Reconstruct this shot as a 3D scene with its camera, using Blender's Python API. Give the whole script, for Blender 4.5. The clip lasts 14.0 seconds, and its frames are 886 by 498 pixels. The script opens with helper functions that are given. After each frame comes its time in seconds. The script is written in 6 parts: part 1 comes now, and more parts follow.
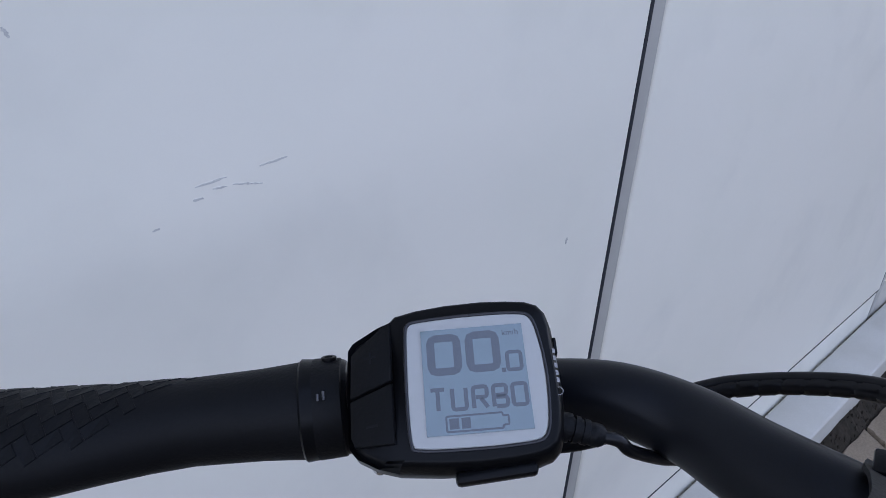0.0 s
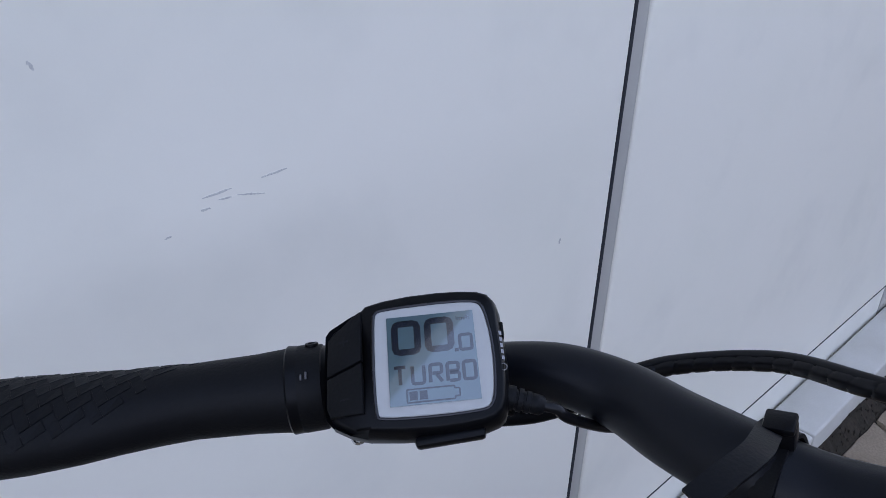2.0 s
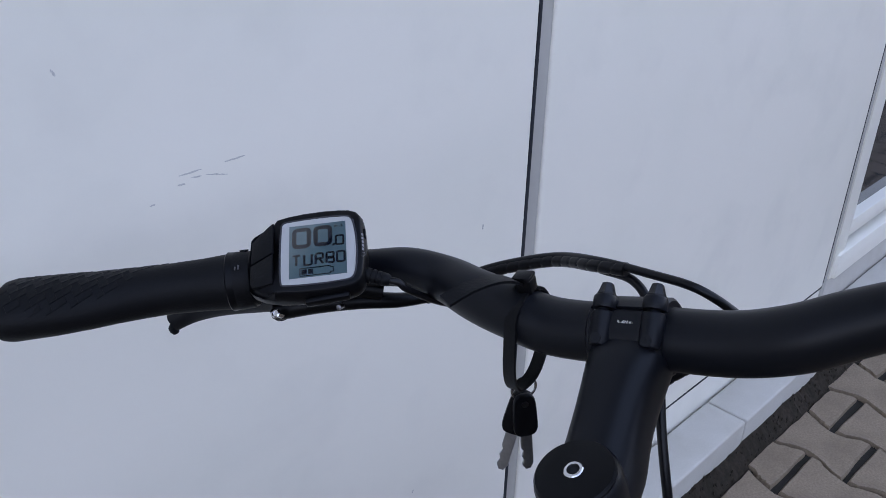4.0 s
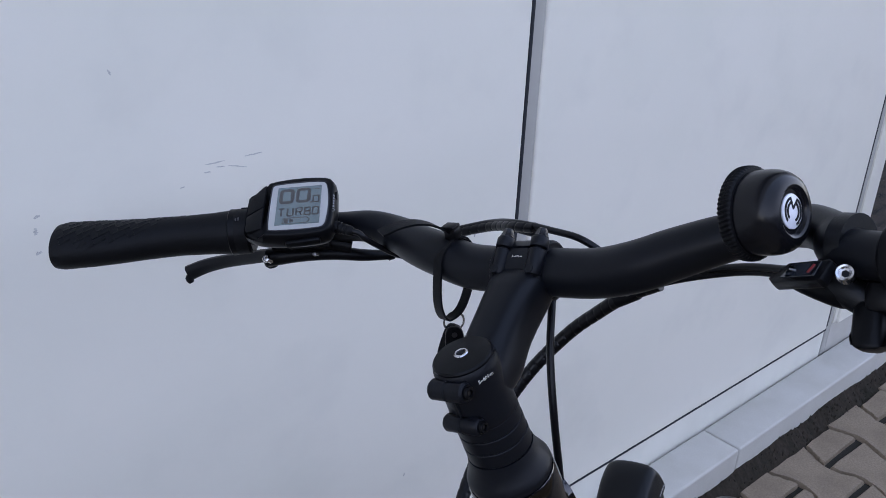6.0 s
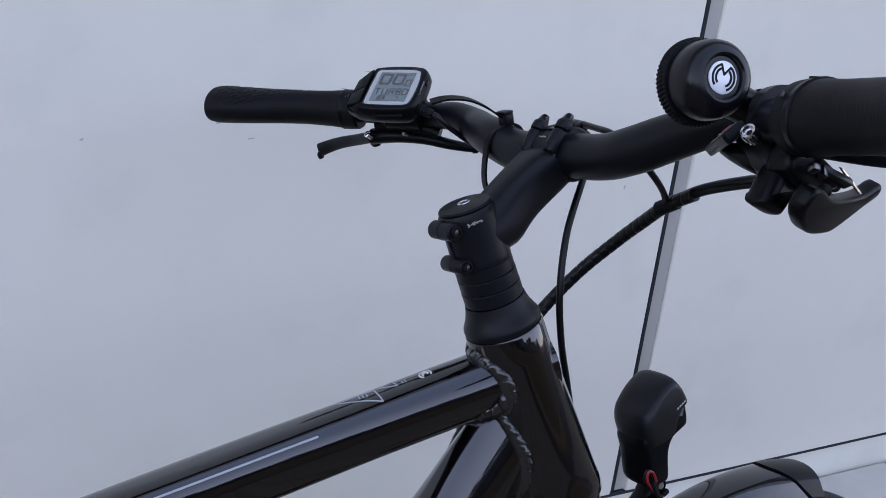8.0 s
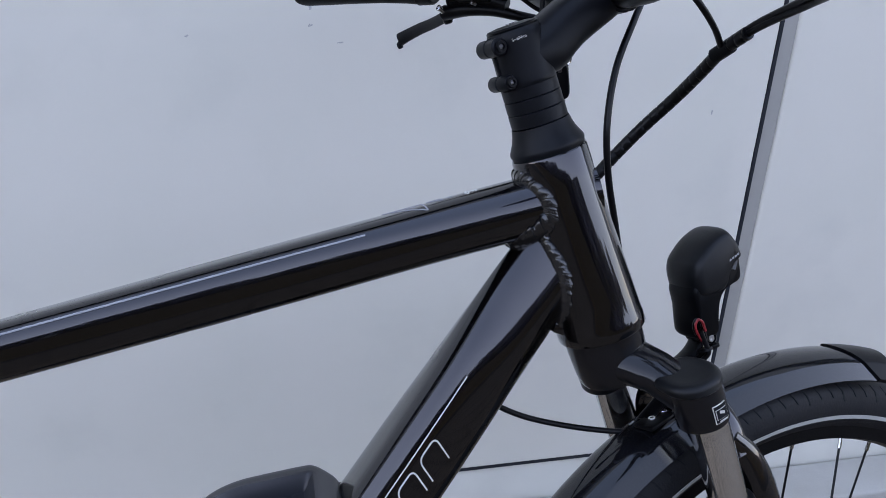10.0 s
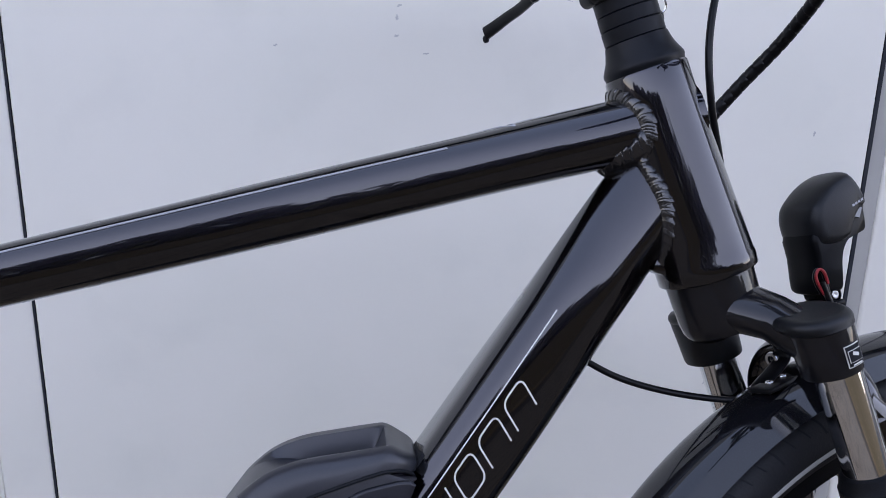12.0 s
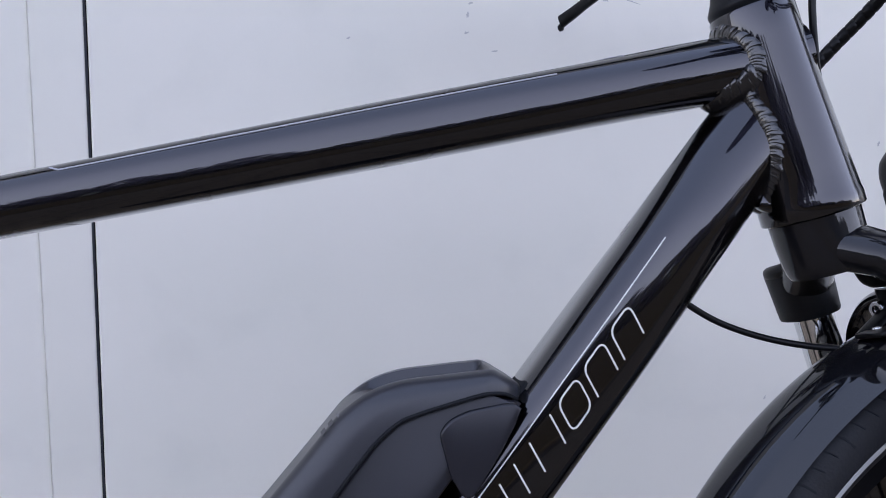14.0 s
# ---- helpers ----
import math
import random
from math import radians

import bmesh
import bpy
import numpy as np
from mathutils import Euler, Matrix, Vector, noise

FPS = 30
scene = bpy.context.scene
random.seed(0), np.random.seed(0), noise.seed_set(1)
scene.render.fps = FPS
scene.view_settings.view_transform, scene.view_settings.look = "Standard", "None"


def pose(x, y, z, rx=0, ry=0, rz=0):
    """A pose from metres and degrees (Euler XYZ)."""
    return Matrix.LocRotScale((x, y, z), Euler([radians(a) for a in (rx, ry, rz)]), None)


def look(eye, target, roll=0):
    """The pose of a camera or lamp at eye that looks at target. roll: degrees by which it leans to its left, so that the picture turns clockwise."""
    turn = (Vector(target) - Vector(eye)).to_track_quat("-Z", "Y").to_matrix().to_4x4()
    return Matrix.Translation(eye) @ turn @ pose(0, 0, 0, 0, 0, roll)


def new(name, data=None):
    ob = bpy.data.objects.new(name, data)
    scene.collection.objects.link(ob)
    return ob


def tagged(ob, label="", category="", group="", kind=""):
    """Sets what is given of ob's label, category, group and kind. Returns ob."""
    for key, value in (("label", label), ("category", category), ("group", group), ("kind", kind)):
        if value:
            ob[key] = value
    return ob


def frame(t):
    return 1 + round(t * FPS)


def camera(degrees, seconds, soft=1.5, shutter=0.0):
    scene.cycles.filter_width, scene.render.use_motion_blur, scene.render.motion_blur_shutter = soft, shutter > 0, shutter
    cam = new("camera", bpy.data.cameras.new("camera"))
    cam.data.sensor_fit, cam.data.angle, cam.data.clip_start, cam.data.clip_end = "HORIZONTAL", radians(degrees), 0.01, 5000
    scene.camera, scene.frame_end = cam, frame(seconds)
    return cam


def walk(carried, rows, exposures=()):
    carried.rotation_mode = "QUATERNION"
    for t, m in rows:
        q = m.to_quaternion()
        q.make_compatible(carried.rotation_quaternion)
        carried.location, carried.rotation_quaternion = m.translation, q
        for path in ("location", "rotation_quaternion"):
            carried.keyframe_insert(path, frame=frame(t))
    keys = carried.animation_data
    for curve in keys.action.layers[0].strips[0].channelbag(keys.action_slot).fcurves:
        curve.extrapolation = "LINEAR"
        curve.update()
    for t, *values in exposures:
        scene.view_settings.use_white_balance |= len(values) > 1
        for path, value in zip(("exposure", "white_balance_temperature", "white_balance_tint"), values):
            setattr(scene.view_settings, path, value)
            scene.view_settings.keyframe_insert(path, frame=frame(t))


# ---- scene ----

# ---------- camera ----------
cam = camera(55.86, 14.0, soft=0.65)
ROWS = [
    (0, 0.0009, -0.0003, 1.1806, 60.258, -3.278, -44.643),
    (0.5, 0.0065, 0.0061, 1.1750, 59.567, -3.195, -43.883),
    (1, 0.0031, 0.0000, 1.1804, 59.481, -2.454, -43.745),
    (1.5, -0.0045, -0.0143, 1.1877, 60.270, -2.259, -43.797),
    (2, -0.0120, -0.0447, 1.2019, 60.554, -1.549, -43.917),
    (2.5, -0.0244, -0.0870, 1.2120, 61.291, -1.334, -43.808),
    (3, -0.0309, -0.1368, 1.2192, 61.724, -0.507, -44.166),
    (3.5, -0.0642, -0.1805, 1.2291, 62.027, -0.878, -44.789),
    (3.7, -0.0746, -0.1945, 1.2334, 62.288, -1.139, -44.821),
    (5.8, -0.1486, -0.3672, 1.2414, 66.251, -2.212, -40.841),
    (6, -0.1406, -0.3717, 1.2390, 66.189, -2.288, -40.543),
    (6.5, -0.1198, -0.3951, 1.2200, 65.682, -2.353, -36.101),
    (7, -0.1015, -0.4499, 1.2099, 65.170, -2.471, -27.928),
    (7.5, -0.0696, -0.5070, 1.2006, 64.953, -3.324, -22.567),
    (7.7, -0.0632, -0.5202, 1.1977, 64.897, -3.654, -21.660),
    (9.8, -0.0571, -0.6586, 1.1022, 66.277, -3.087, -14.781),
    (10, -0.0330, -0.6389, 1.0820, 65.626, -2.440, -12.791),
    (10.5, -0.0080, -0.6216, 1.0504, 66.939, -2.070, -10.057),
    (11, -0.0004, -0.6278, 1.0127, 68.377, -1.251, -8.773),
    (11.5, -0.0188, -0.6331, 0.9765, 72.242, -1.485, -8.124),
    (12, -0.0308, -0.6431, 0.9360, 73.952, -1.191, -7.269),
    (12.5, -0.0443, -0.6414, 0.8816, 75.427, -1.212, -6.595),
    (13, -0.0548, -0.6495, 0.8551, 76.759, -1.447, -6.076),
    (13.5, -0.0678, -0.6459, 0.8519, 78.071, -1.890, -5.681),
    (14, -0.0873, -0.6559, 0.8410, 78.706, -2.379, -5.732),
]
walk(cam, [(r[0], pose(*r[1:])) for r in ROWS], exposures=[(0.0, 2.32, 8860, 15), (3.5, 2.36, 8890, 16), (7.5, 2.38, 8950, 16), (10.0, 2.40, 9010, 15), (10.5, 2.55, 9260, 17), (11.0, 2.57, 9380, 18), (14.0, 2.61, 9450, 19)])

# ---------- world and light ----------
world = bpy.data.worlds.new("sky")
scene.world = world
world.use_nodes = True
wn = world.node_tree.nodes
sky = wn.new("ShaderNodeTexSky")
sky.sky_type = "NISHITA"
sky.sun_disc = False
sky.sun_elevation, sky.sun_rotation = radians(58), radians(25)
sky.air_density, sky.dust_density, sky.ozone_density = 1.0, 0.05, 5.0
wn["Background"].inputs["Strength"].default_value = 0.14
veil = wn.new("ShaderNodeMix")  # thin even high cloud over the blue
veil.data_type = "RGBA"
veil.inputs["B"].default_value = (2.7, 3.4, 5.7, 1)
way, height, haze = wn.new("ShaderNodeTexCoord"), wn.new("ShaderNodeSeparateXYZ"), wn.new("ShaderNodeMapRange")  # thicker towards the horizon
haze.interpolation_type = "SMOOTHSTEP"
haze.inputs["From Min"].default_value, haze.inputs["From Max"].default_value = 0.05, 0.95
haze.inputs["To Min"].default_value, haze.inputs["To Max"].default_value = 0.62, 0.12
world.node_tree.links.new(way.outputs["Generated"], height.inputs["Vector"])
world.node_tree.links.new(height.outputs["Z"], haze.inputs["Value"])
world.node_tree.links.new(haze.outputs["Result"], veil.inputs["Factor"])
world.node_tree.links.new(sky.outputs["Color"], veil.inputs["A"])
world.node_tree.links.new(veil.outputs["Result"], wn["Background"].inputs["Color"])
sun = new("sun", bpy.data.lights.new("sun", "SUN"))
sun.data.energy, sun.data.angle, sun.data.color = 2.5, radians(4), (1.0, 0.95, 0.88)
sun.matrix_world = look((2.24, 4.80, 8.48), (0, 0, 0))

# ---------- materials ----------


def material(name, color, rough=0.5, metal=0.0, coat=0.0, grain=0.0, grain_scale=400.0, bump=0.0, stain=0.0,
             stain_scale=6.0, spec=0.5, coat_rough=0.05, tint=None, coat_ior=1.5):
    """A principled material with fine grain and larger stains in colour, roughness and relief."""
    m = bpy.data.materials.new(name)
    m.use_nodes = True
    nt = m.node_tree
    n, l = nt.nodes, nt.links
    b = n["Principled BSDF"]
    b.inputs["Base Color"].default_value = (*color, 1)
    b.inputs["Roughness"].default_value = rough
    b.inputs["Metallic"].default_value = metal
    b.inputs["Coat Weight"].default_value = coat
    b.inputs["Coat Roughness"].default_value = coat_rough
    b.inputs["Coat IOR"].default_value = coat_ior
    b.inputs["Specular IOR Level"].default_value = spec
    if grain or stain or bump:
        co = n.new("ShaderNodeTexCoord")
        fine = n.new("ShaderNodeTexNoise")
        fine.inputs["Scale"].default_value = grain_scale
        fine.inputs["Detail"].default_value = 4
        l.new(co.outputs["Object"], fine.inputs["Vector"])
        big = n.new("ShaderNodeTexNoise")
        big.inputs["Scale"].default_value = stain_scale
        big.inputs["Detail"].default_value = 5
        l.new(co.outputs["Object"], big.inputs["Vector"])
        mix1 = n.new("ShaderNodeMix")
        mix1.data_type = "RGBA"
        mix1.inputs["A"].default_value = tuple(max(0.0, c * (1 - grain)) for c in color) + (1,)
        mix1.inputs["B"].default_value = tuple(min(1.0, c * (1 + grain)) for c in color) + (1,)
        l.new(fine.outputs["Fac"], mix1.inputs["Factor"])
        mix2 = n.new("ShaderNodeMix")
        mix2.data_type = "RGBA"
        ramp = n.new("ShaderNodeMapRange")
        ramp.inputs["From Min"].default_value, ramp.inputs["From Max"].default_value = 0.42, 0.75
        ramp.inputs["To Max"].default_value = stain
        l.new(big.outputs["Fac"], ramp.inputs["Value"])
        l.new(ramp.outputs["Result"], mix2.inputs["Factor"])
        l.new(mix1.outputs["Result"], mix2.inputs["A"])
        dark = tint if tint else tuple(c * 0.55 for c in color)
        mix2.inputs["B"].default_value = (*dark, 1)
        l.new(mix2.outputs["Result"], b.inputs["Base Color"])
        rr = n.new("ShaderNodeMapRange")
        rr.inputs["To Min"].default_value, rr.inputs["To Max"].default_value = max(0.02, rough * 0.85), min(1, rough * 1.2)
        l.new(big.outputs["Fac"], rr.inputs["Value"])
        l.new(rr.outputs["Result"], b.inputs["Roughness"])
        if bump:
            bp = n.new("ShaderNodeBump")
            bp.inputs["Strength"].default_value, bp.inputs["Distance"].default_value = bump, 0.001
            l.new(fine.outputs["Fac"], bp.inputs["Height"])
            l.new(bp.outputs["Normal"], b.inputs["Normal"])
    return m


M_PANEL = material("white_panel_paint", (0.80, 0.77, 0.69), 0.42, grain=0.012, grain_scale=900, stain=0.7, stain_scale=3.4, tint=(0.735, 0.725, 0.64))
M_PLINTH = material("pale_plinth", (0.46, 0.44, 0.40), 0.6, grain=0.10, grain_scale=300, stain=0.45, stain_scale=11, tint=(0.36, 0.33, 0.28), bump=0.2)
kn, kl = M_PANEL.node_tree.nodes, M_PANEL.node_tree.links  # faint rubbed smudges on the cladding
smear_co, smear_at, smear, smear_amt, smear_mix = kn.new("ShaderNodeTexCoord"), kn.new("ShaderNodeMapping"), kn.new("ShaderNodeTexNoise"), kn.new("ShaderNodeMapRange"), kn.new("ShaderNodeMix")
smear_at.inputs["Scale"].default_value = (1.0, 1.0, 1.1)
smear.inputs["Scale"].default_value, smear.inputs["Detail"].default_value, smear.inputs["Distortion"].default_value = 6.5, 6.0, 0.15
smear_amt.inputs["From Min"].default_value, smear_amt.inputs["From Max"].default_value, smear_amt.inputs["To Max"].default_value = 0.54, 0.82, 0.30
smear_mix.data_type = "RGBA"
smear_mix.inputs["B"].default_value = (0.55, 0.545, 0.50, 1)
panel_bsdf = kn["Principled BSDF"]
kl.new(smear_co.outputs["Object"], smear_at.inputs["Vector"])
kl.new(smear_at.outputs["Vector"], smear.inputs["Vector"])
kl.new(smear.outputs["Fac"], smear_amt.inputs["Value"])
kl.new(smear_amt.outputs["Result"], smear_mix.inputs["Factor"])
kl.new(panel_bsdf.inputs["Base Color"].links[0].from_socket, smear_mix.inputs["A"])
kl.new(smear_mix.outputs["Result"], panel_bsdf.inputs["Base Color"])
M_SKIRT = material("skirting_paint", (0.68, 0.66, 0.59), 0.5, grain=0.03, grain_scale=500, stain=0.4, stain_scale=7, tint=(0.50, 0.48, 0.42))
# grey put into flat edge strips as the shading of a fold
M_EDGESHADE = material("painted_edge_shade", (0.43, 0.42, 0.39), 0.5, grain=0.03, stain=0.1)
M_GAP = material("weathered_seam", (0.020, 0.023, 0.030), 0.6, grain=0.3, grain_scale=300, stain=0.4, stain_scale=9, tint=(0.045, 0.046, 0.05), spec=0.2)
M_SEAL = material("black_rubber_seal", (0.006, 0.007, 0.009), 0.7, grain=0.2, spec=0.2)
# near black, so the added far wall mirrors dark in the paint
M_FARWALL = material("dark_far_wall", (0.022, 0.024, 0.023), 0.9, grain=0.2, grain_scale=60, stain=0.3, stain_scale=1.5, bump=0.3)
M_SCUFF = material("grey_scuff", (0.50, 0.49, 0.46), 0.7, grain=0.5, grain_scale=900)
M_GLASS_DARK = material("dark_window_glass", (0.02, 0.024, 0.03), 0.06, spec=0.6)
M_SOIL = material("brown_soil", (0.027, 0.020, 0.014), 1.0, grain=0.7, grain_scale=150, stain=0.6, stain_scale=16, tint=(0.012, 0.011, 0.007), bump=1.0, spec=0.2)
M_PAVER = material("concrete_paver", (0.222, 0.168, 0.120), 0.95, grain=0.45, grain_scale=220, stain=0.5, stain_scale=11, tint=(0.120, 0.088, 0.060), bump=0.6, spec=0.25)
M_JOINT = material("mossy_soil_joint", (0.016, 0.012, 0.008), 1.0, grain=0.5, grain_scale=180, stain=0.5, stain_scale=12, tint=(0.015, 0.017, 0.006), bump=0.9)
M_PAINT = material("metallic_black_paint", (0.0115, 0.0108, 0.0150), 0.26, metal=1.0, coat=1.0, coat_rough=0.04, coat_ior=1.6, grain=0.3, grain_scale=1500, stain=0.2, stain_scale=9)
pn, pl = M_PAINT.node_tree.nodes, M_PAINT.node_tree.links
peel_co, peel, peel_bump = pn.new("ShaderNodeTexCoord"), pn.new("ShaderNodeTexNoise"), pn.new("ShaderNodeBump")
peel.inputs["Scale"].default_value, peel.inputs["Detail"].default_value = 22.0, 1.0
peel_bump.inputs["Strength"].default_value, peel_bump.inputs["Distance"].default_value = 0.035, 0.004
pl.new(peel_co.outputs["Object"], peel.inputs["Vector"])
pl.new(peel.outputs["Fac"], peel_bump.inputs["Height"])
pl.new(peel_bump.outputs["Normal"], pn["Principled BSDF"].inputs["Coat Normal"])
M_MATTE = material("matte_black_anodised", (0.0046, 0.0054, 0.0075), 0.38, grain=0.25, grain_scale=1800, bump=0.05, spec=0.17)
M_SATIN = material("satin_black_plastic", (0.0028, 0.0030, 0.0038), 0.32, grain=0.2, grain_scale=900, bump=0.08, spec=0.12)
M_RUBBER = material("black_rubber", (0.0042, 0.0045, 0.0054), 0.5, spec=0.12, grain=0.25, grain_scale=700, bump=0.2, stain=0.3, stain_scale=30)
M_TYRE = material("tyre_rubber", (0.010, 0.0105, 0.0125), 0.6, spec=0.25, grain=0.3, grain_scale=500, bump=0.3, stain=0.3, stain_scale=25)
M_BATTERY = material("dark_grey_shell", (0.020, 0.021, 0.026), 0.33, grain=0.2, grain_scale=1200, bump=0.05)
M_CABLE = material("black_cable_sheath", (0.004, 0.004, 0.005), 0.30, grain=0.2, spec=0.22)
M_CHROME = material("polished_steel", (0.62, 0.62, 0.63), 0.16, metal=1.0, grain=0.08, grain_scale=500, stain=0.2, stain_scale=40)
M_STANCHION = material("chromed_stanchion", (0.80, 0.80, 0.80), 0.07, metal=1.0, stain=0.3, stain_scale=30)
M_STEEL = material("steel_bolt", (0.42, 0.43, 0.44), 0.32, metal=1.0, grain=0.2)
M_GUN = material("dark_steel", (0.13, 0.13, 0.14), 0.3, metal=1.0, grain=0.2)
M_WHITE = material("white_print", (0.62, 0.61, 0.56), 0.45, grain=0.05)
M_SILVER = material("silver_print", (0.30, 0.30, 0.32), 0.4, grain=0.05)
M_PRINT = material("grey_print", (0.17, 0.17, 0.18), 0.4, grain=0.05)
M_FAINT = material("faint_grey_print", (0.06, 0.06, 0.065), 0.4, grain=0.1)
M_BEZEL = material("white_bezel", (0.35, 0.35, 0.34), 0.28, grain=0.02)
M_LCD = material("lcd_ground", (0.053, 0.095, 0.104), 0.2, spec=0.3, coat=1.0, coat_rough=0.03, coat_ior=2.1, grain=0.02)
M_DIGIT = material("lcd_digit", (0.006, 0.008, 0.014), 0.2, spec=0.3, coat=1.0, coat_rough=0.03, coat_ior=1.90)
M_WELD = material("painted_weld", (0.006, 0.006, 0.007), 0.25, coat=0.8, coat_rough=0.10, grain=0.3, grain_scale=900, bump=0.3)
M_GUARD = material("gloss_black_mudguard", (0.0036, 0.0038, 0.0052), 0.45, spec=0.06, coat=1.0, coat_rough=0.035, grain=0.3, grain_scale=900, stain=0.3, stain_scale=14)
M_LEAF = material("dark_foliage", (0.024, 0.034, 0.015), 0.6, grain=0.5, grain_scale=3, stain=0.6, stain_scale=0.7)
M_ROOF = material("dark_brown_fascia", (0.030, 0.026, 0.022), 0.6, grain=0.2, grain_scale=90, stain=0.3, stain_scale=3)
M_BELL = material("satin_black_bell", (0.005, 0.005, 0.0065), 0.24, spec=0.28, grain=0.2)
M_CROWN = material("gloss_black_crown", (0.0040, 0.0040, 0.0055), 0.4, spec=0.10, coat=0.8, coat_rough=0.04, grain=0.2, grain_scale=1200)
M_CRADLE = material("dark_cradle_plastic", (0.015, 0.015, 0.019), 0.36, spec=0.35, grain=0.2, grain_scale=1100, bump=0.06)
M_COVER = material("gloss_black_cover", (0.016, 0.016, 0.020), 0.26, spec=0.35, grain=0.2, grain_scale=1200, bump=0.03)
M_CAP = material("soft_black_plastic", (0.0045, 0.0052, 0.0064), 0.40, spec=0.28, grain=0.25, grain_scale=1100, bump=0.12)
M_BADGE = material("white_badge", (0.74, 0.74, 0.78), 0.3, grain=0.03)
M_LENS = material("clear_lens", (0.10, 0.105, 0.11), 0.08, spec=0.7)
M_YELLOW = material("yellow_reflector", (0.55, 0.42, 0.02), 0.25, grain=0.1)
M_RED = material("red_plastic", (0.26, 0.014, 0.018), 0.35, grain=0.05)
M_REFLECT = material("reflective_stripe", (0.42, 0.42, 0.40), 0.45, grain=0.1)

# ---------- mesh helpers ----------


def ring(c, u, v, ru, rv, n, power=2.0, turn=0.0):
    """A closed loop of n points round c in the plane of u and v: an ellipse, or squarer for a higher power."""
    out = []
    for i in range(n):
        a = 2 * math.pi * i / n + turn
        ca, sa = math.cos(a), math.sin(a)
        k = (abs(ca) ** power + abs(sa) ** power) ** (-1.0 / power)
        out.append(c + u * (ru * k * ca) + v * (rv * k * sa))
    return out


def loft(bm, rings, caps=(True, True), closed=False):
    vs = [[bm.verts.new(p) for p in r] for r in rings]
    n = len(vs[0])
    pairs = list(zip(vs, vs[1:])) + ([(vs[-1], vs[0])] if closed else [])
    for a, b in pairs:
        for i in range(n):
            bm.faces.new((a[i], a[(i + 1) % n], b[(i + 1) % n], b[i]))
    if not closed:
        if caps[0]:
            bm.faces.new(list(reversed(vs[0])))
        if caps[1]:
            bm.faces.new(vs[-1])
    return bm


def smooth_path(pts, per=6):
    """A Catmull-Rom line through pts."""
    pts = [Vector(p) for p in pts]
    ext = [pts[0] * 2 - pts[1]] + pts + [pts[-1] * 2 - pts[-2]]
    out = []
    for i in range(len(pts) - 1):
        p0, p1, p2, p3 = ext[i:i + 4]
        for k in range(per):
            t = k / per
            out.append(0.5 * ((2 * p1) + (p2 - p0) * t + (2 * p0 - 5 * p1 + 4 * p2 - p3) * t * t + (3 * p1 - p0 - 3 * p2 + p3) * t ** 3))
    out.append(pts[-1])
    return out


def frames(path, first=None):
    """Parallel-transported side vectors along a path."""
    n = len(path)
    tang = []
    for i in range(n):
        d = path[min(i + 1, n - 1)] - path[max(i - 1, 0)]
        tang.append(d.normalized())
    u = Vector(first) if first else (Vector((0, 0, 1)) if abs(tang[0].z) < 0.9 else Vector((1, 0, 0)))
    out = []
    for t in tang:
        u = (u - t * u.dot(t)).normalized()
        out.append((u.copy(), t.cross(u)))
    return out


def tube(bm, path, radius, n=12, flat=1.0, first=None, power=2.0, closed=False):
    path = [Vector(p) for p in path]
    rad = [radius(i / (len(path) - 1)) if callable(radius) else radius for i in range(len(path))]
    rings = [ring(p, u, v, r, r * flat, n, power) for p, (u, v), r in zip(path, frames(path, first), rad)]
    return loft(bm, rings, closed=closed)


def lathe(bm, base, axis, profile, n=28, start=None):
    """Turns (radius, height) pairs round axis from base."""
    axis = Vector(axis).normalized()
    u = Vector(start) if start else (Vector((1, 0, 0)) if abs(axis.x) < 0.8 else Vector((0, 1, 0)))
    u = (u - axis * u.dot(axis)).normalized()
    v = axis.cross(u)
    return loft(bm, [ring(Vector(base) + axis * h, u, v, max(r, 1e-5), max(r, 1e-5), n) for r, h in profile])


def block(bm, m, size, bevel=0.0, seg=2):
    """A box of that size at the pose m, its edges rounded."""
    t = bmesh.new()
    bmesh.ops.create_cube(t, size=1.0)
    for v in t.verts:
        v.co = Vector((v.co.x * size[0], v.co.y * size[1], v.co.z * size[2]))
    if bevel:
        bmesh.ops.bevel(t, geom=list(t.edges), offset=bevel, segments=seg, affect="EDGES", profile=0.5)
    join(bm, t, m)
    return bm


def join(bm, other, m=Matrix()):
    at = {}
    for v in other.verts:
        at[v] = bm.verts.new(m @ v.co)
    for f in other.faces:
        bm.faces.new([at[v] for v in f.verts])
    other.free()


def prism(bm, outline, m, depth, bevel=0.0, seg=2):
    """A flat outline in x and y, made depth thick along z, at the pose m."""
    t = bmesh.new()
    lo = [t.verts.new((x, y, -depth / 2)) for x, y in outline]
    hi = [t.verts.new((x, y, depth / 2)) for x, y in outline]
    n = len(lo)
    t.faces.new(list(reversed(lo)))
    t.faces.new(hi)
    for i in range(n):
        t.faces.new((lo[i], lo[(i + 1) % n], hi[(i + 1) % n], hi[i]))
    bmesh.ops.recalc_face_normals(t, faces=list(t.faces))
    if bevel:
        es = [e for e in t.edges if abs(e.verts[0].co.z - e.verts[1].co.z) < 1e-6]
        bmesh.ops.bevel(t, geom=es, offset=bevel, segments=seg, affect="EDGES", profile=0.5)
    join(bm, t, m)
    return bm


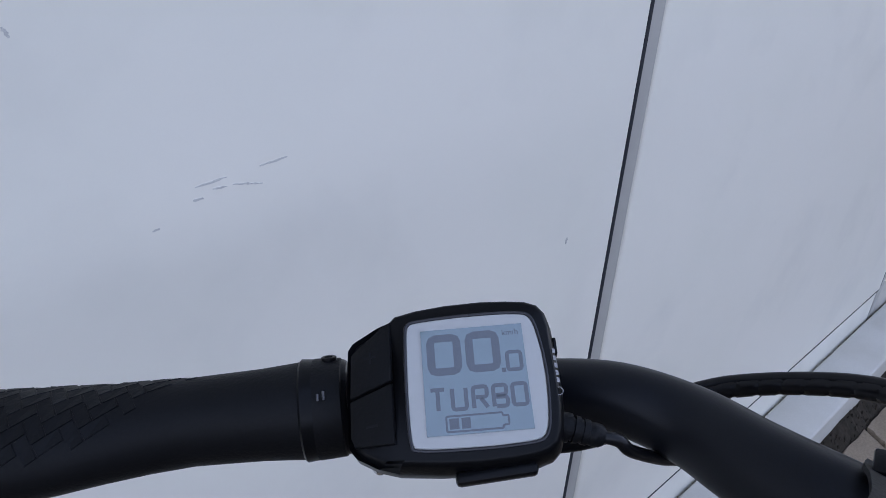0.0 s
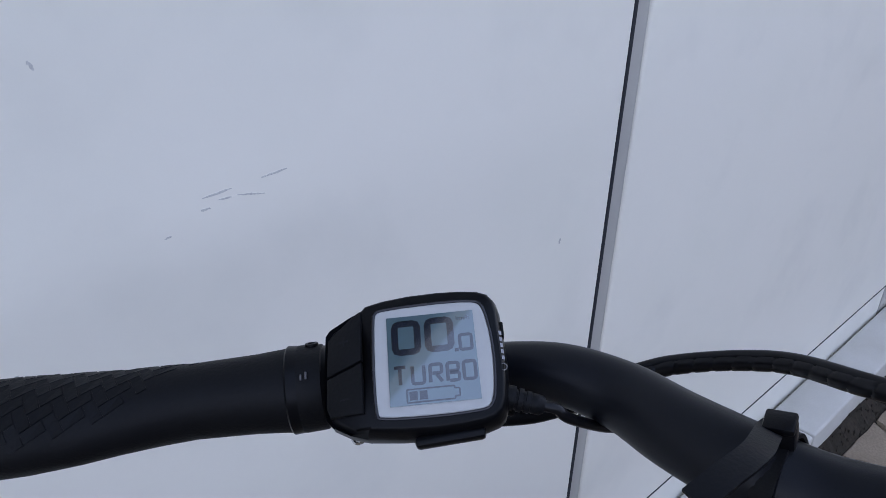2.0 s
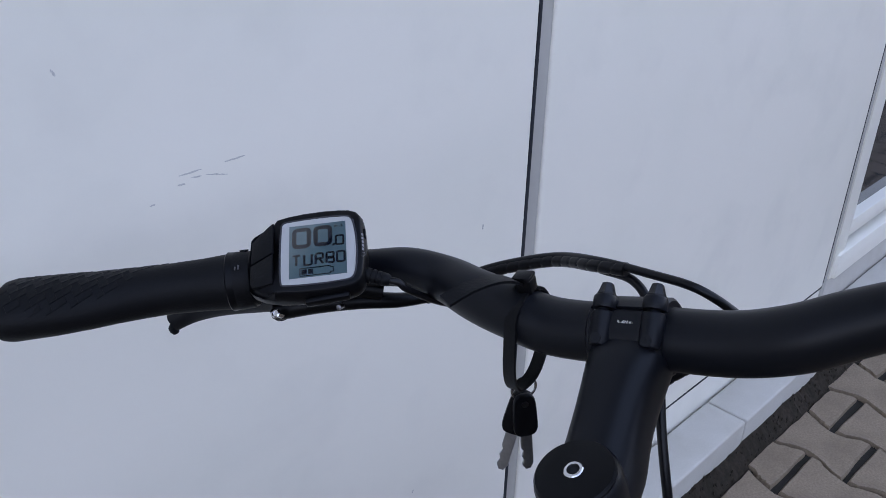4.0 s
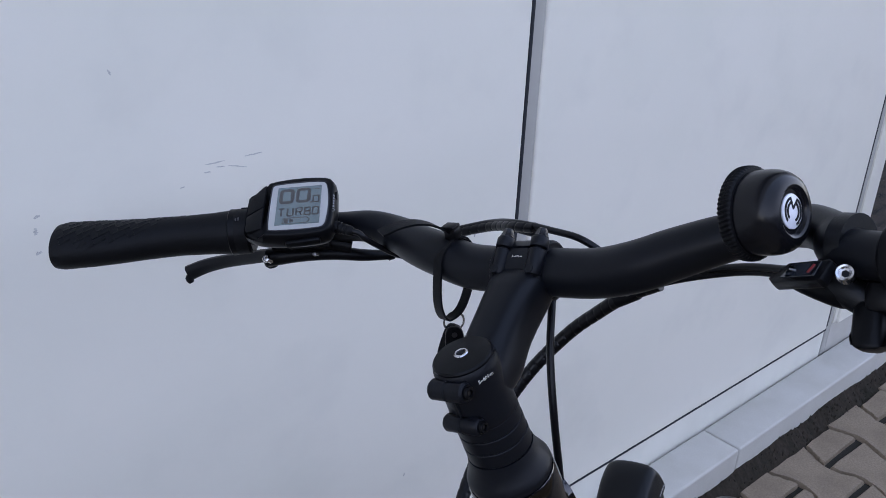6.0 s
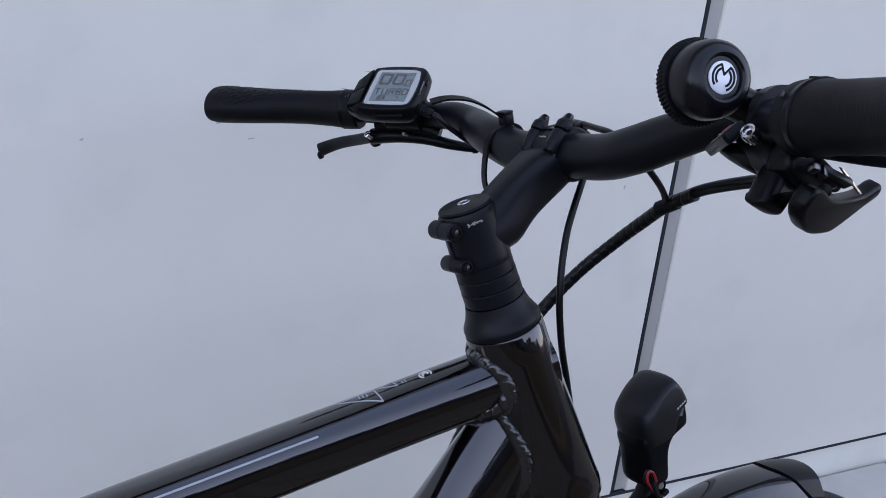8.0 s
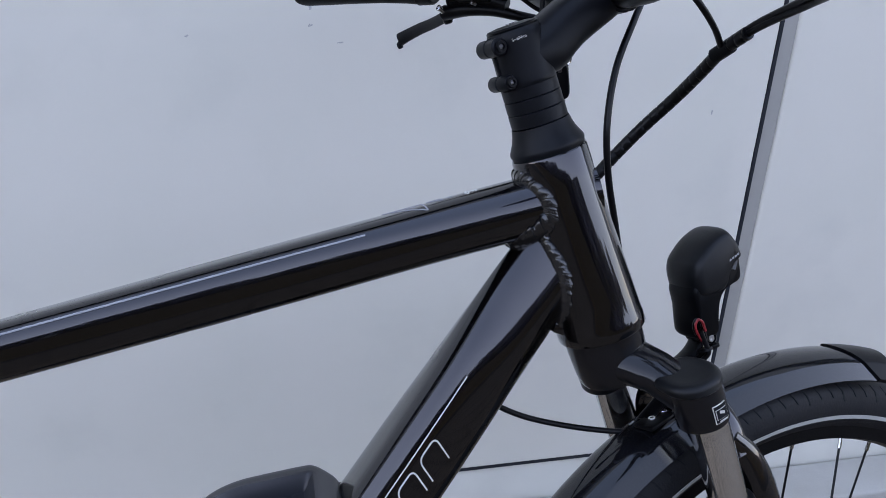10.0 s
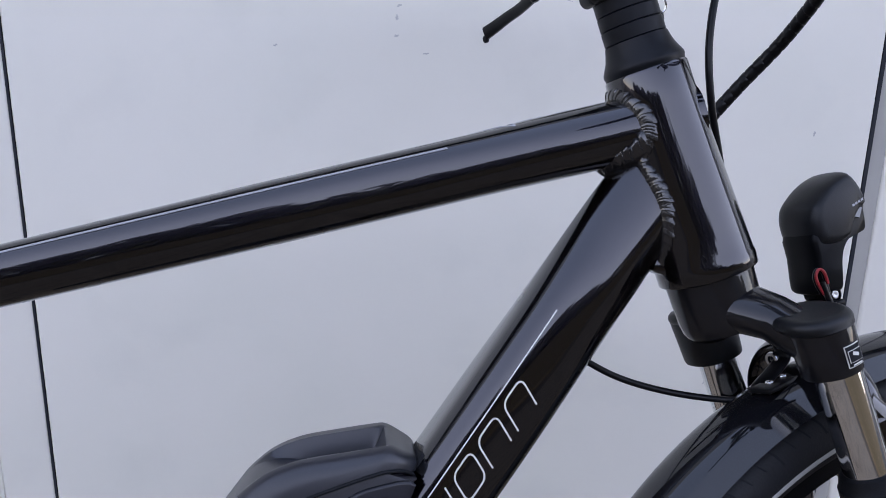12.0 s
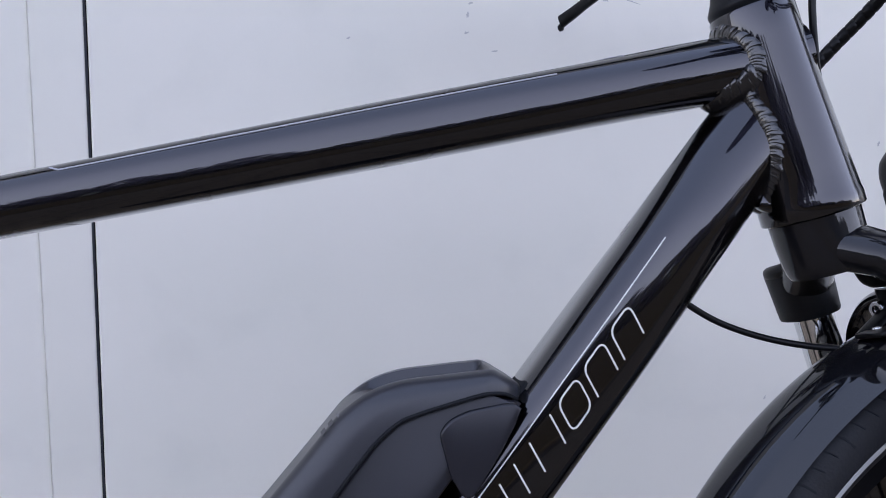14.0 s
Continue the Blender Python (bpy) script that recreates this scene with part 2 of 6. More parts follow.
def pillow(bm, outline, width, soft, y0=0.001):
    """An outline in x and z, made width wide across y, its sides rounded in by soft."""
    cx, cz = sum(p[0] for p in outline) / len(outline), sum(p[1] for p in outline) / len(outline)
    rows = []
    for f, k in ((-1, 1.0), (-0.97, 0.72), (-0.90, 0.48), (-0.78, 0.28), (-0.60, 0.12), (-0.35, 0.03), (0, 0), (0.35, 0.03), (0.60, 0.12), (0.78, 0.28), (0.90, 0.48), (0.97, 0.72), (1, 1.0)):
        q = 1 - soft * k
        rows.append([Vector((cx + (x - cx) * q, y0 + f * width / 2, cz + (z - cz) * q)) for x, z in outline])
    return loft(bm, rows)


def round_outline(pts, per=4):
    """A closed smooth line through corner points."""
    n = len(pts)
    out = []
    for i in range(n):
        p0, p1, p2, p3 = (Vector((*pts[(i + k) % n], 0)) for k in (-1, 0, 1, 2))
        for k in range(per):
            t = k / per
            q = 0.5 * ((2 * p1) + (p2 - p0) * t + (2 * p0 - 5 * p1 + 4 * p2 - p3) * t * t + (3 * p1 - p0 - 3 * p2 + p3) * t ** 3)
            q = q * 0.8 + p1.lerp(p2, t) * 0.2
            out.append((q.x, q.y))
    return out


def basis(o, x, y):
    """A pose with its x along x and its z along the normal of x and y."""
    x = Vector(x).normalized()
    z = x.cross(Vector(y)).normalized()
    y = z.cross(x)
    m = Matrix((x, y, z)).transposed().to_4x4()
    m.translation = o
    return m


def mesh_of(bm, name, mat, smooth=38.0):
    bmesh.ops.recalc_face_normals(bm, faces=list(bm.faces))
    me = bpy.data.meshes.new(name)
    bm.to_mesh(me)
    bm.free()
    me.materials.append(mat)
    if smooth:
        me.polygons.foreach_set("use_smooth", [True] * len(me.polygons))
        me.set_sharp_from_angle(angle=radians(smooth))
    return me


def holder(ob):
    """The object itself, or the one above it where another level would be one too many."""
    return ob.parent if ob and ob.parent and ob.parent.parent else ob


def part(name, bm, mat, parent, label="", steer=False, smooth=38.0):
    if steer:
        bm.transform(STEER)
    ob = new(name, mesh_of(bm, name, mat, smooth))
    ob.parent = holder(parent)
    return tagged(ob, label=label)


def thing(name, bm, mat, label, category, kind="", group="", smooth=38.0):
    return tagged(new(name, mesh_of(bm, name, mat, smooth)), label, category, group, kind)


def text_mesh(body, size, m, mat, name, parent, depth=0.00015):
    cu = bpy.data.curves.new("text", "FONT")
    cu.body, cu.size, cu.extrude = body, size, depth
    cu.align_x, cu.align_y = "CENTER", "CENTER"
    tmp = new("text", cu)
    me = bpy.data.meshes.new_from_object(tmp.evaluated_get(bpy.context.evaluated_depsgraph_get()))
    bpy.data.objects.remove(tmp)
    bpy.data.curves.remove(cu)
    me.transform(m)
    me.materials.clear()
    me.materials.append(mat)
    ob = new(name, me)
    ob.parent = holder(parent)
    return ob


# ---------- the place: wall, plinth, ground ----------
WALL_Y, SEAM_A, SEAM_B, SEAM_C = 0.4132, -0.4133, 0.6995, 1.925
BASE_Z = 0.191
SLOPE = 0.055


def ground_z(x, y):
    return SLOPE * (y + 0.30)


def wall_panel(x0, x1, name):
    """A flat cladding panel with a rounded fold at its edges."""
    bm = bmesh.new()
    block(bm, pose((x0 + x1) / 2, WALL_Y + 0.03, (BASE_Z + 0.0012 + 3.2) / 2), (x1 - x0, 0.06, 3.2 - BASE_Z - 0.0012), 0.0060, 5)
    ob = part(name, bm, M_PANEL, None, "")
    return ob


def build_wall():
    wall = tagged(new("wall_north"), "white flat cladding panels with dark seams", "wall", kind="structure")
    for x0, x1 in ((-3.2, -2.64), (-2.63, -1.53), (-1.525, SEAM_A - 0.0655), (SEAM_A + 0.0016, SEAM_B - 0.0028), (SEAM_B + 0.0252, SEAM_C - 0.004)):
        wall_panel(x0, x1, "panel").parent = wall
    bm = bmesh.new()
    block(bm, pose(SEAM_A - 0.0015 - 0.032, WALL_Y + 0.0322, 1.7), (0.0648, 0.06, 3.0), 0.0022, 4)
    part("edge_strip", bm, M_PANEL, wall)
    # flat strip; the fold's shading is in its grey
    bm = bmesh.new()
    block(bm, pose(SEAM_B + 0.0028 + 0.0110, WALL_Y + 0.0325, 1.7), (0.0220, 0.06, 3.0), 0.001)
    part("edge_strip", bm, M_EDGESHADE, wall, "flat grey strip painted as the shading of a folded panel edge")
    for x, w in ((SEAM_A, 0.0026), (SEAM_B, 0.0056), (SEAM_C, 0.0075)):
        bm = bmesh.new()
        block(bm, pose(x, WALL_Y + 0.0318, 1.7), (w, 0.06, 3.0))
        part("seal", bm, M_GAP, wall, "dark rubber seam")
    bm = bmesh.new()
    block(bm, pose(-0.64, WALL_Y + 0.0322, BASE_Z), (5.13, 0.06, 0.008))
    part("seal", bm, M_GAP, wall, "dark rubber seam")
    bm = bmesh.new()
    block(bm, pose(-0.64, WALL_Y + 0.035, 0.09), (5.13, 0.06, 0.194), 0.002)
    part("skirting", bm, M_SKIRT, wall)
    # solid wall behind the cladding, its unseen bulk oversized to block the sun
    bm = bmesh.new()
    block(bm, pose(1.0, WALL_Y + 0.18, 6.6), (60.0, 0.2, 13.4))
    part("backing_sun_block", bm, M_PLINTH, wall)
    return wall


build_wall()


def build_kerb():
    kerb = tagged(new("kerb"), "pale concrete kerb stones along the wall foot", "kerb", kind="structure")
    xs = [-3.2, -1.64, -0.13, 1.373, 2.6]
    for x0, x1 in zip(xs, xs[1:]):
        bm = bmesh.new()
        block(bm, pose((x0 + x1) / 2, 0.366, 0.003), (x1 - x0 - 0.003, 0.093, 0.228), 0.0055, 3)
        part("kerb_stone", bm, M_PLINTH, kerb)
    bm = bmesh.new()
    block(bm, pose(-0.3, 0.37, 0.0), (5.7, 0.08, 0.21))
    part("mortar", bm, M_JOINT, kerb)


build_kerb()


def build_door():
    """White framed glass door beside the cladding."""
    d = tagged(new("door_1"), "white framed glass door beside the cladding", "door", kind="structure")
    y = WALL_Y + 0.03
    for x0, x1, z0, z1, yy, mat, nm in ((SEAM_C + 0.004, SEAM_C + 0.030, 0.10, 3.2, y + 0.004, M_EDGESHADE, "jamb_edge"), (SEAM_C + 0.031, 2.020, 0.20, 3.2, y, M_PANEL, "frame"), (2.021, 3.0, 0.305, 0.352, y, M_PANEL, "frame"),
                                        (1.970, 3.0, 0.20, 0.268, y - 0.008, M_PANEL, "sill"), (2.021, 3.0, 0.352, 3.2, y + 0.030, M_GLASS_DARK, "pane"), (2.021, 3.0, 0.268, 0.305, y + 0.030, M_SEAL, "gap"),
                                        (SEAM_C + 0.031, 3.0, 0.0, 0.20, y + 0.004, M_PLINTH, "threshold"), (3.0, 3.1, 0.0, 3.2, y, M_PANEL, "frame")):
        bm = bmesh.new()
        block(bm, pose((x0 + x1) / 2, yy, (z0 + z1) / 2), (x1 - x0, 0.06, z1 - z0), 0.002 if mat not in (M_GLASS_DARK, M_SEAL) else 0.0)
        part(nm, bm, mat, d)


build_door()


def scuff(x, z, length, ang, width):
    """A thin dry scuff on the cladding, tapered and broken."""
    bm = bmesh.new()
    n = 9
    c, s = math.cos(radians(ang)), math.sin(radians(ang))
    rows = []
    rnd = random.Random(int(x * 1000) + int(z * 1000))
    for i in range(n):
        t = (i / (n - 1) - 0.5) * length
        w = width * (0.25 + 0.75 * math.sin(math.pi * (i + 0.6) / n)) * rnd.uniform(0.6, 1.2) / 2
        off = rnd.uniform(-0.15, 0.15) * width
        px, pz = x + c * t - s * off, z + s * t + c * off
        rows.append([Vector((px - s * w, WALL_Y - 0.0003, pz + c * w)), Vector((px + s * w, WALL_Y - 0.0003, pz - c * w)), Vector((px + s * w, WALL_Y + 0.0005, pz - c * w)), Vector((px - s * w, WALL_Y + 0.0005, pz + c * w))])
    loft(bm, rows)
    return bm


SCUFFS = [(0.2310, 0.9588, 0.022, 2, 0.0012), (0.2365, 0.9535, 0.010, -6, 0.0010), (0.2215, 0.9500, 0.007, -4, 0.0014), (0.2562, 0.9505, 0.022, -14, 0.0010), (0.2758, 0.9605, 0.021, 2, 0.0012),
          (0.1325, 1.0640, 0.006, 112, 0.0018), (0.0505, 0.9386, 0.006, 20, 0.0022), (0.0474, 0.9246, 0.007, 80, 0.0030),
          (0.0472, 0.9028, 0.006, 15, 0.0024), (0.6136, 0.7838, 0.007, 85, 0.0020), (0.0838, 0.8819, 0.008, 10, 0.0016), (-0.0994, 0.8896, 0.005, 30, 0.0022), (0.4968, 0.4216, 0.006, 70, 0.0016),
          (0.1930, 0.9390, 0.005, 10, 0.0012)]
for sx, sz, ln, an, wd in SCUFFS:
    thing("scuff_mark", scuff(sx, sz, ln, an, wd * 1.4), M_SCUFF, "dark dry scuff mark on the white cladding", "scuff mark", "structure", "scuffs on the cladding")


def build_ground():
    bm = bmesh.new()
    ys = [-400, -6, -1.5, 0.6, 400]
    rows = [[bm.verts.new((x, y, ground_z(x, max(-6, min(y, 0.6))) - 0.012)) for x in (-400, -3, 3, 400)] for y in ys]
    for a, b in zip(rows, rows[1:]):
        for i in range(3):
            bm.faces.new((a[i], a[i + 1], b[i + 1], b[i]))
    return thing("ground", bm, M_JOINT, "dark mossy soil under concrete pavers", "ground", "structure")


ground = build_ground()


def build_far_side():
    """An unseen plain wall added across the yard, behind the camera, to darken reflections, and the trees over it that
    the gloss paint mirrors.
    """
    bm = bmesh.new()
    block(bm, pose(0, -8.4, 0.1), (60.0, 0.3, 2.6))
    wall = thing("wall_south", bm, M_FARWALL, "unseen plain dark wall added across the yard", "wall", "structure")
    rnd = random.Random(31)
    verts, faces = [], []
    x = -26.0
    while x < 26.0:
        top, wide, y = rnd.choice((3.2, 3.7, 4.1, 4.6)) + rnd.uniform(-0.3, 0.3), rnd.uniform(1.0, 2.0), rnd.uniform(-13.5, -10.5)
        for _ in range(900):
            a, b, r = rnd.uniform(0, 6.283), rnd.uniform(-1, 1), rnd.uniform(0.55, 1.0)
            k = math.sqrt(1 - b * b) * r * (1 + 0.25 * math.sin(3 * a + x))
            c = Vector((x + wide * k * math.cos(a), y + wide * k * math.sin(a), top * 0.55 + top * 0.45 * b * r))
            u = Vector((rnd.uniform(-1, 1), rnd.uniform(-1, 1), rnd.uniform(-1, 1))).normalized() * rnd.uniform(0.10, 0.26)
            v = u.orthogonal().normalized() * rnd.uniform(0.12, 0.30)
            n = len(verts)
            verts += [c - u, c - v * 0.8, c + u, c + v]
            faces.append((n, n + 1, n + 2, n + 3))
        x += wide * rnd.uniform(0.7, 1.3)
    me = bpy.data.meshes.new("far_woods")
    me.from_pydata(verts, [], faces)
    me.materials.append(M_LEAF)
    woods = new("far_woods", me)
    woods.parent = wall
    tagged(woods, kind="stuff")


build_far_side()


def build_overhang():
    """A shallow canopy over the cladding, mirrored in the screen."""
    roof = tagged(new("canopy"), "dark shallow canopy fixed across the white cladding", "canopy", kind="structure")
    bm = bmesh.new()
    block(bm, pose(0, WALL_Y - 0.090, 2.24), (14.0, 0.18, 0.16), 0.006)
    part("soffit", bm, M_ROOF, roof)
    bm = bmesh.new()
    block(bm, pose(0, WALL_Y - 0.1955, 2.27), (14.0, 0.03, 0.24), 0.006)
    part("fascia", bm, M_ROOF, roof)


build_overhang()

# ---------- the bicycle ----------
BIKE = pose(0.2266, -0.1156, 0.7621, 0, 0, -1.2) @ pose(0, 0, 0, -13.0, 0, 0)
STEER = pose(0, 0, 0, 0, -18.443, 0) @ pose(0, 0, 0, 0, 0, 13.814)
HEAD = Vector((-0.31636, 0, 0.94864)).normalized()
X, Y, Z = Vector((1, 0, 0)), Vector((0, 1, 0)), Vector((0, 0, 1))
DOWN = Vector((-0.2456, 0.292, -0.9243)).normalized()  # plumb line seen from the turned fork
bike = new("bicycle")
bike.matrix_world = BIKE
tagged(bike, "black electric trekking bicycle parked on pavers beside a wall", "bicycle")

TT_DIR = Vector((-1, 0, -0.2305)).normalized()
TT_A = Vector((0.0, 0, 0.1126))
TT_UP = Vector((-0.2275, 0, 1)).normalized()
DT_DIR = Vector((-0.583, 0, -0.8125)).normalized()
DT_UP = Vector((-0.8125, 0, 0.583)).normalized()
DT_0 = Vector((-0.1172, 0, -0.0467))
DT_A = DT_0 - DT_DIR * 0.115
HT_R = [(0.0, 0.0345), (0.012, 0.0342), (0.03, 0.0332), (0.08, 0.0306), (0.125, 0.0287), (0.147, 0.0284)]


def lerp_table(tab, x):
    for (a, u), (b, v) in zip(tab, tab[1:]):
        if x <= b:
            return u + (v - u) * max(0.0, min(1.0, (x - a) / (b - a)))
    return tab[-1][1]


TT_R = [(0.0, 0.0226), (0.10, 0.0223), (0.16, 0.0213), (0.25, 0.0212), (0.30, 0.0211), (0.40, 0.0205), (0.52, 0.0193), (0.62, 0.0188)]
DT_RU = [(0.0, 0.0350), (0.05, 0.0335), (0.10, 0.0316), (0.15, 0.0312), (0.25, 0.0305), (0.62, 0.0305)]
DT_RY = [(-0.05, 0.0292), (0.0, 0.0304), (0.05, 0.0302), (0.10, 0.0303), (0.15, 0.0318), (0.25, 0.0345), (0.62, 0.0350)]


def tt_skin(d, ang):
    """A point on the skin of the top tube, round at the head and squarer to the rear."""
    r = lerp_table(TT_R, d)
    t = min(1.0, max(0.0, (d - 0.05) / 0.2))
    power = 2.15 + 0.65 * t * t * (3 - 2 * t)
    c, s = math.cos(ang), math.sin(ang)
    k = (abs(c) ** power + abs(s) ** power) ** (-1 / power)
    return TT_A + TT_DIR * d - Y * (r * 0.99 * k * c + 0.0006 * t) + TT_UP * (r * k * s)


def tt_ring(d, n=40):
    return [tt_skin(d, 2 * math.pi * i / n) for i in range(n)]


DT_EDGE = [(-0.05, -0.026), (0.0, -0.018), (0.04, -0.007), (0.075, 0.0075), (0.10, 0.0128), (0.14, 0.0136), (0.62, 0.0136)]
DT_TILT = [(-0.05, 16.0), (0.03, 15.0), (0.10, 15.0), (0.20, 15.0), (0.62, 15.0)]
DT_SHOULDER = [(-0.05, 0.030), (0.02, 0.028), (0.06, 0.0235), (0.10, 0.0205), (0.62, 0.0205)]
DT_KEEL = [(-0.05, 0.41), (0.03, 0.448), (0.11, 0.54), (0.19, 0.572), (0.62, 0.570)]
DT_CRISP = [(0.0, 5.0), (0.08, 8.0), (0.16, 14.0), (0.62, 14.0)]


def dt_point(d, ang):
    """A point on the skin of the down tube: d along it, ang round it from the right-hand side upwards.
    The section is faceted: top, underside, upright flanks, and a sloping facet above an edge on each flank."""
    ru, ry, tilt = lerp_table(DT_RU, d), lerp_table(DT_RY, d), radians(lerp_table(DT_TILT, d))
    c, s = math.cos(ang), math.sin(ang)
    q = lerp_table(DT_CRISP, d)
    lean, edge = 0.16, lerp_table(DT_EDGE, d)
    slope = (ry + edge * lean) * math.cos(tilt) + edge * math.sin(tilt)
    high = lerp_table(DT_SHOULDER, d)
    corner = (slope - high * math.sin(tilt)) / math.cos(tilt) * math.cos(0.92) + high * math.sin(0.92)
    facets = ((abs(s), ru), (abs(c) * math.cos(0.92) + s * math.sin(0.92), corner), (abs(c) * math.cos(lean) - s * math.sin(lean), ry * math.cos(lean)), ((abs(c) - s) * 0.7071, (ru + ry) * lerp_table(DT_KEEL, d)), (abs(c) * math.cos(tilt) + s * math.sin(tilt), slope))
    k = sum((max(0.0, f) / h) ** q for f, h in facets) ** (-1 / q)
    return DT_A + DT_DIR * d - Y * (k * c) + DT_UP * (k * s)


def axis_dist(p):
    return (p - HEAD * p.dot(HEAD)).length, p.dot(HEAD)


def weld_loop(point_at, n, lo, hi):
    """Where the skin lines of a tube, point_at(d, i), meet the head tube."""
    out = []
    for i in range(n):
        a, b = lo, hi
        for _ in range(24):
            m = (a + b) / 2
            r, h = axis_dist(point_at(m, i))
            if r < lerp_table(HT_R, h):
                a = m
            else:
                b = m
        out.append(point_at((a + b) / 2, i))
    return out


def weld_rings(path, ups, size, closed):
    """A flat bead laid in overlapping scales along a path."""
    bm = bmesh.new()
    rings, run, m = [], 0.0, len(path)
    for i, (p, up) in enumerate(zip(path, ups)):
        ahead, behind = (path[(i + 1) % m], path[i - 1]) if closed else (path[min(i + 1, m - 1)], path[max(i - 1, 0)])
        tan = (ahead - behind).normalized()
        run += (p - path[i - 1]).length if i else 0
        u = (up - tan * up.dot(tan)).normalized()
        v = tan.cross(u)
        k, ph = divmod(run / 0.0026 + 0.25 * math.sin(run * 900), 1.0)
        wob = math.sin(k * 2.3) * 0.0003 + math.sin(k * 0.7) * 0.0003
        r = (size + 0.00022 * math.cos(math.pi * ph) + wob * 0.5) * (1.0 if closed else min(1.0, 0.3 + i / 30, 0.3 + (m - 1 - i) / 30))
        rg = []
        for q in ring(p + v * (wob * 0.6), u, v, r * 0.62, r * 1.35 + wob, 18):
            b = (q - p).dot(v) / (r * 1.35)
            rg.append(q - tan * (0.0026 * min(1.0, b * b)))
        rings.append(rg)
    loft(bm, rings, closed=closed)
    return bm


def weld_bead(loop, body):
    """The seam along a closed loop round the head tube."""
    n = len(loop)
    dense = []
    for i in range(n):
        p0, p1, p2, p3 = (loop[(i + k) % n] for k in (-1, 0, 1, 2))
        for k in range(10):
            t = k / 10
            dense.append(0.5 * ((2 * p1) + (p2 - p0) * t + (2 * p0 - 5 * p1 + 4 * p2 - p3) * t * t + (3 * p1 - p0 - 3 * p2 + p3) * t ** 3))
    bm = weld_rings(dense, [p - HEAD * p.dot(HEAD) for p in dense], 0.0048, True)
    return part("weld_seam", bm, M_WELD, body, "rippled weld seam")


def build_frame():
    bm = bmesh.new()
    lathe(bm, (0, 0, 0), HEAD, [(0.028, 0.0), (0.0340, 0.0003), (0.0347, 0.0012), (0.0347, 0.009), (0.0341, 0.012), (0.0332, 0.03), (0.0306, 0.08), (0.0287, 0.125), (0.0286, 0.1455), (0.0280, 0.1470), (0.022, 0.1475)], 56)
    body = part("frame", bm, M_PAINT, bike, "gloss black painted aluminium frame")
    bm = bmesh.new()
    loft(bm, [tt_ring(d, 64) for d in (0.012, 0.03, 0.06, 0.08, 0.10, 0.125, 0.15, 0.175, 0.2, 0.225, 0.25, 0.3, 0.45, 0.62)])
    part("top_tube", bm, M_PAINT, body)
    bm = bmesh.new()
    n = 120
    loft(bm, [[dt_point(d, 2 * math.pi * i / n) for i in range(n)] for d in [-0.045 + 0.0125 * k for k in range(24)] + [0.30, 0.36, 0.45, 0.62]])
    part("down_tube", bm, M_PAINT, body)
    weld_bead(weld_loop(lambda d, i: tt_ring(d, 36)[i], 36, 0.0, 0.12), body)
    weld_bead(weld_loop(lambda d, i: dt_point(d, 2 * math.pi * i / 44), 44, -0.075, 0.14), body)
    # bead between the two tubes, on the top tube's underside
    path = []
    for k in range(161):
        a = radians(-166 + 152 * k / 160)
        r = lerp_table(TT_R, 0.07)
        path.append(TT_A + TT_DIR * (0.081 - 0.034 * abs(math.cos(a)) ** 1.5) + Y * (r * 0.98 * math.cos(a)) + TT_UP * (r * math.sin(a)))
    bm = weld_rings(path, [TT_DIR * 0.7 - TT_UP * 0.7 for _ in path], 0.0082, False)
    part("weld_seam", bm, M_WELD, body, "rippled weld seam")
    # gusset fillet below the junction
    bm = bmesh.new()
    for s in (1, -1):
        block(bm, Matrix.Translation(HEAD * 0.006 + Vector((-0.033, 0.006 * s, 0))) @ pose(0, 0, 0, 0, 20, 0), (0.016, 0.01, 0.012), 0.003)
    part("gusset", bm, M_PAINT, body)
    return body


frame_body = build_frame()


def strip(points, normal_of, width, mat, name, parent, lift=0.0004, label=""):
    """A thin printed line along points lying on a skin."""
    bm = bmesh.new()
    a = []
    for i, p in enumerate(points):
        t = (points[min(i + 1, len(points) - 1)] - points[max(i - 1, 0)]).normalized()
        nn = normal_of(p)
        side = t.cross(nn).normalized()
        a.append((bm.verts.new(p + nn * lift + side * width / 2), bm.verts.new(p + nn * lift - side * width / 2),
                  bm.verts.new(p - nn * 0.0004 - side * width / 2), bm.verts.new(p - nn * 0.0004 + side * width / 2)))
    for q, r in zip(a, a[1:]):
        for k in range(4):
            bm.faces.new((q[k], q[(k + 1) % 4], r[(k + 1) % 4], r[k]))
    bm.faces.new(a[0])
    bm.faces.new(tuple(reversed(a[-1])))
    return part(name, bm, mat, parent, label)


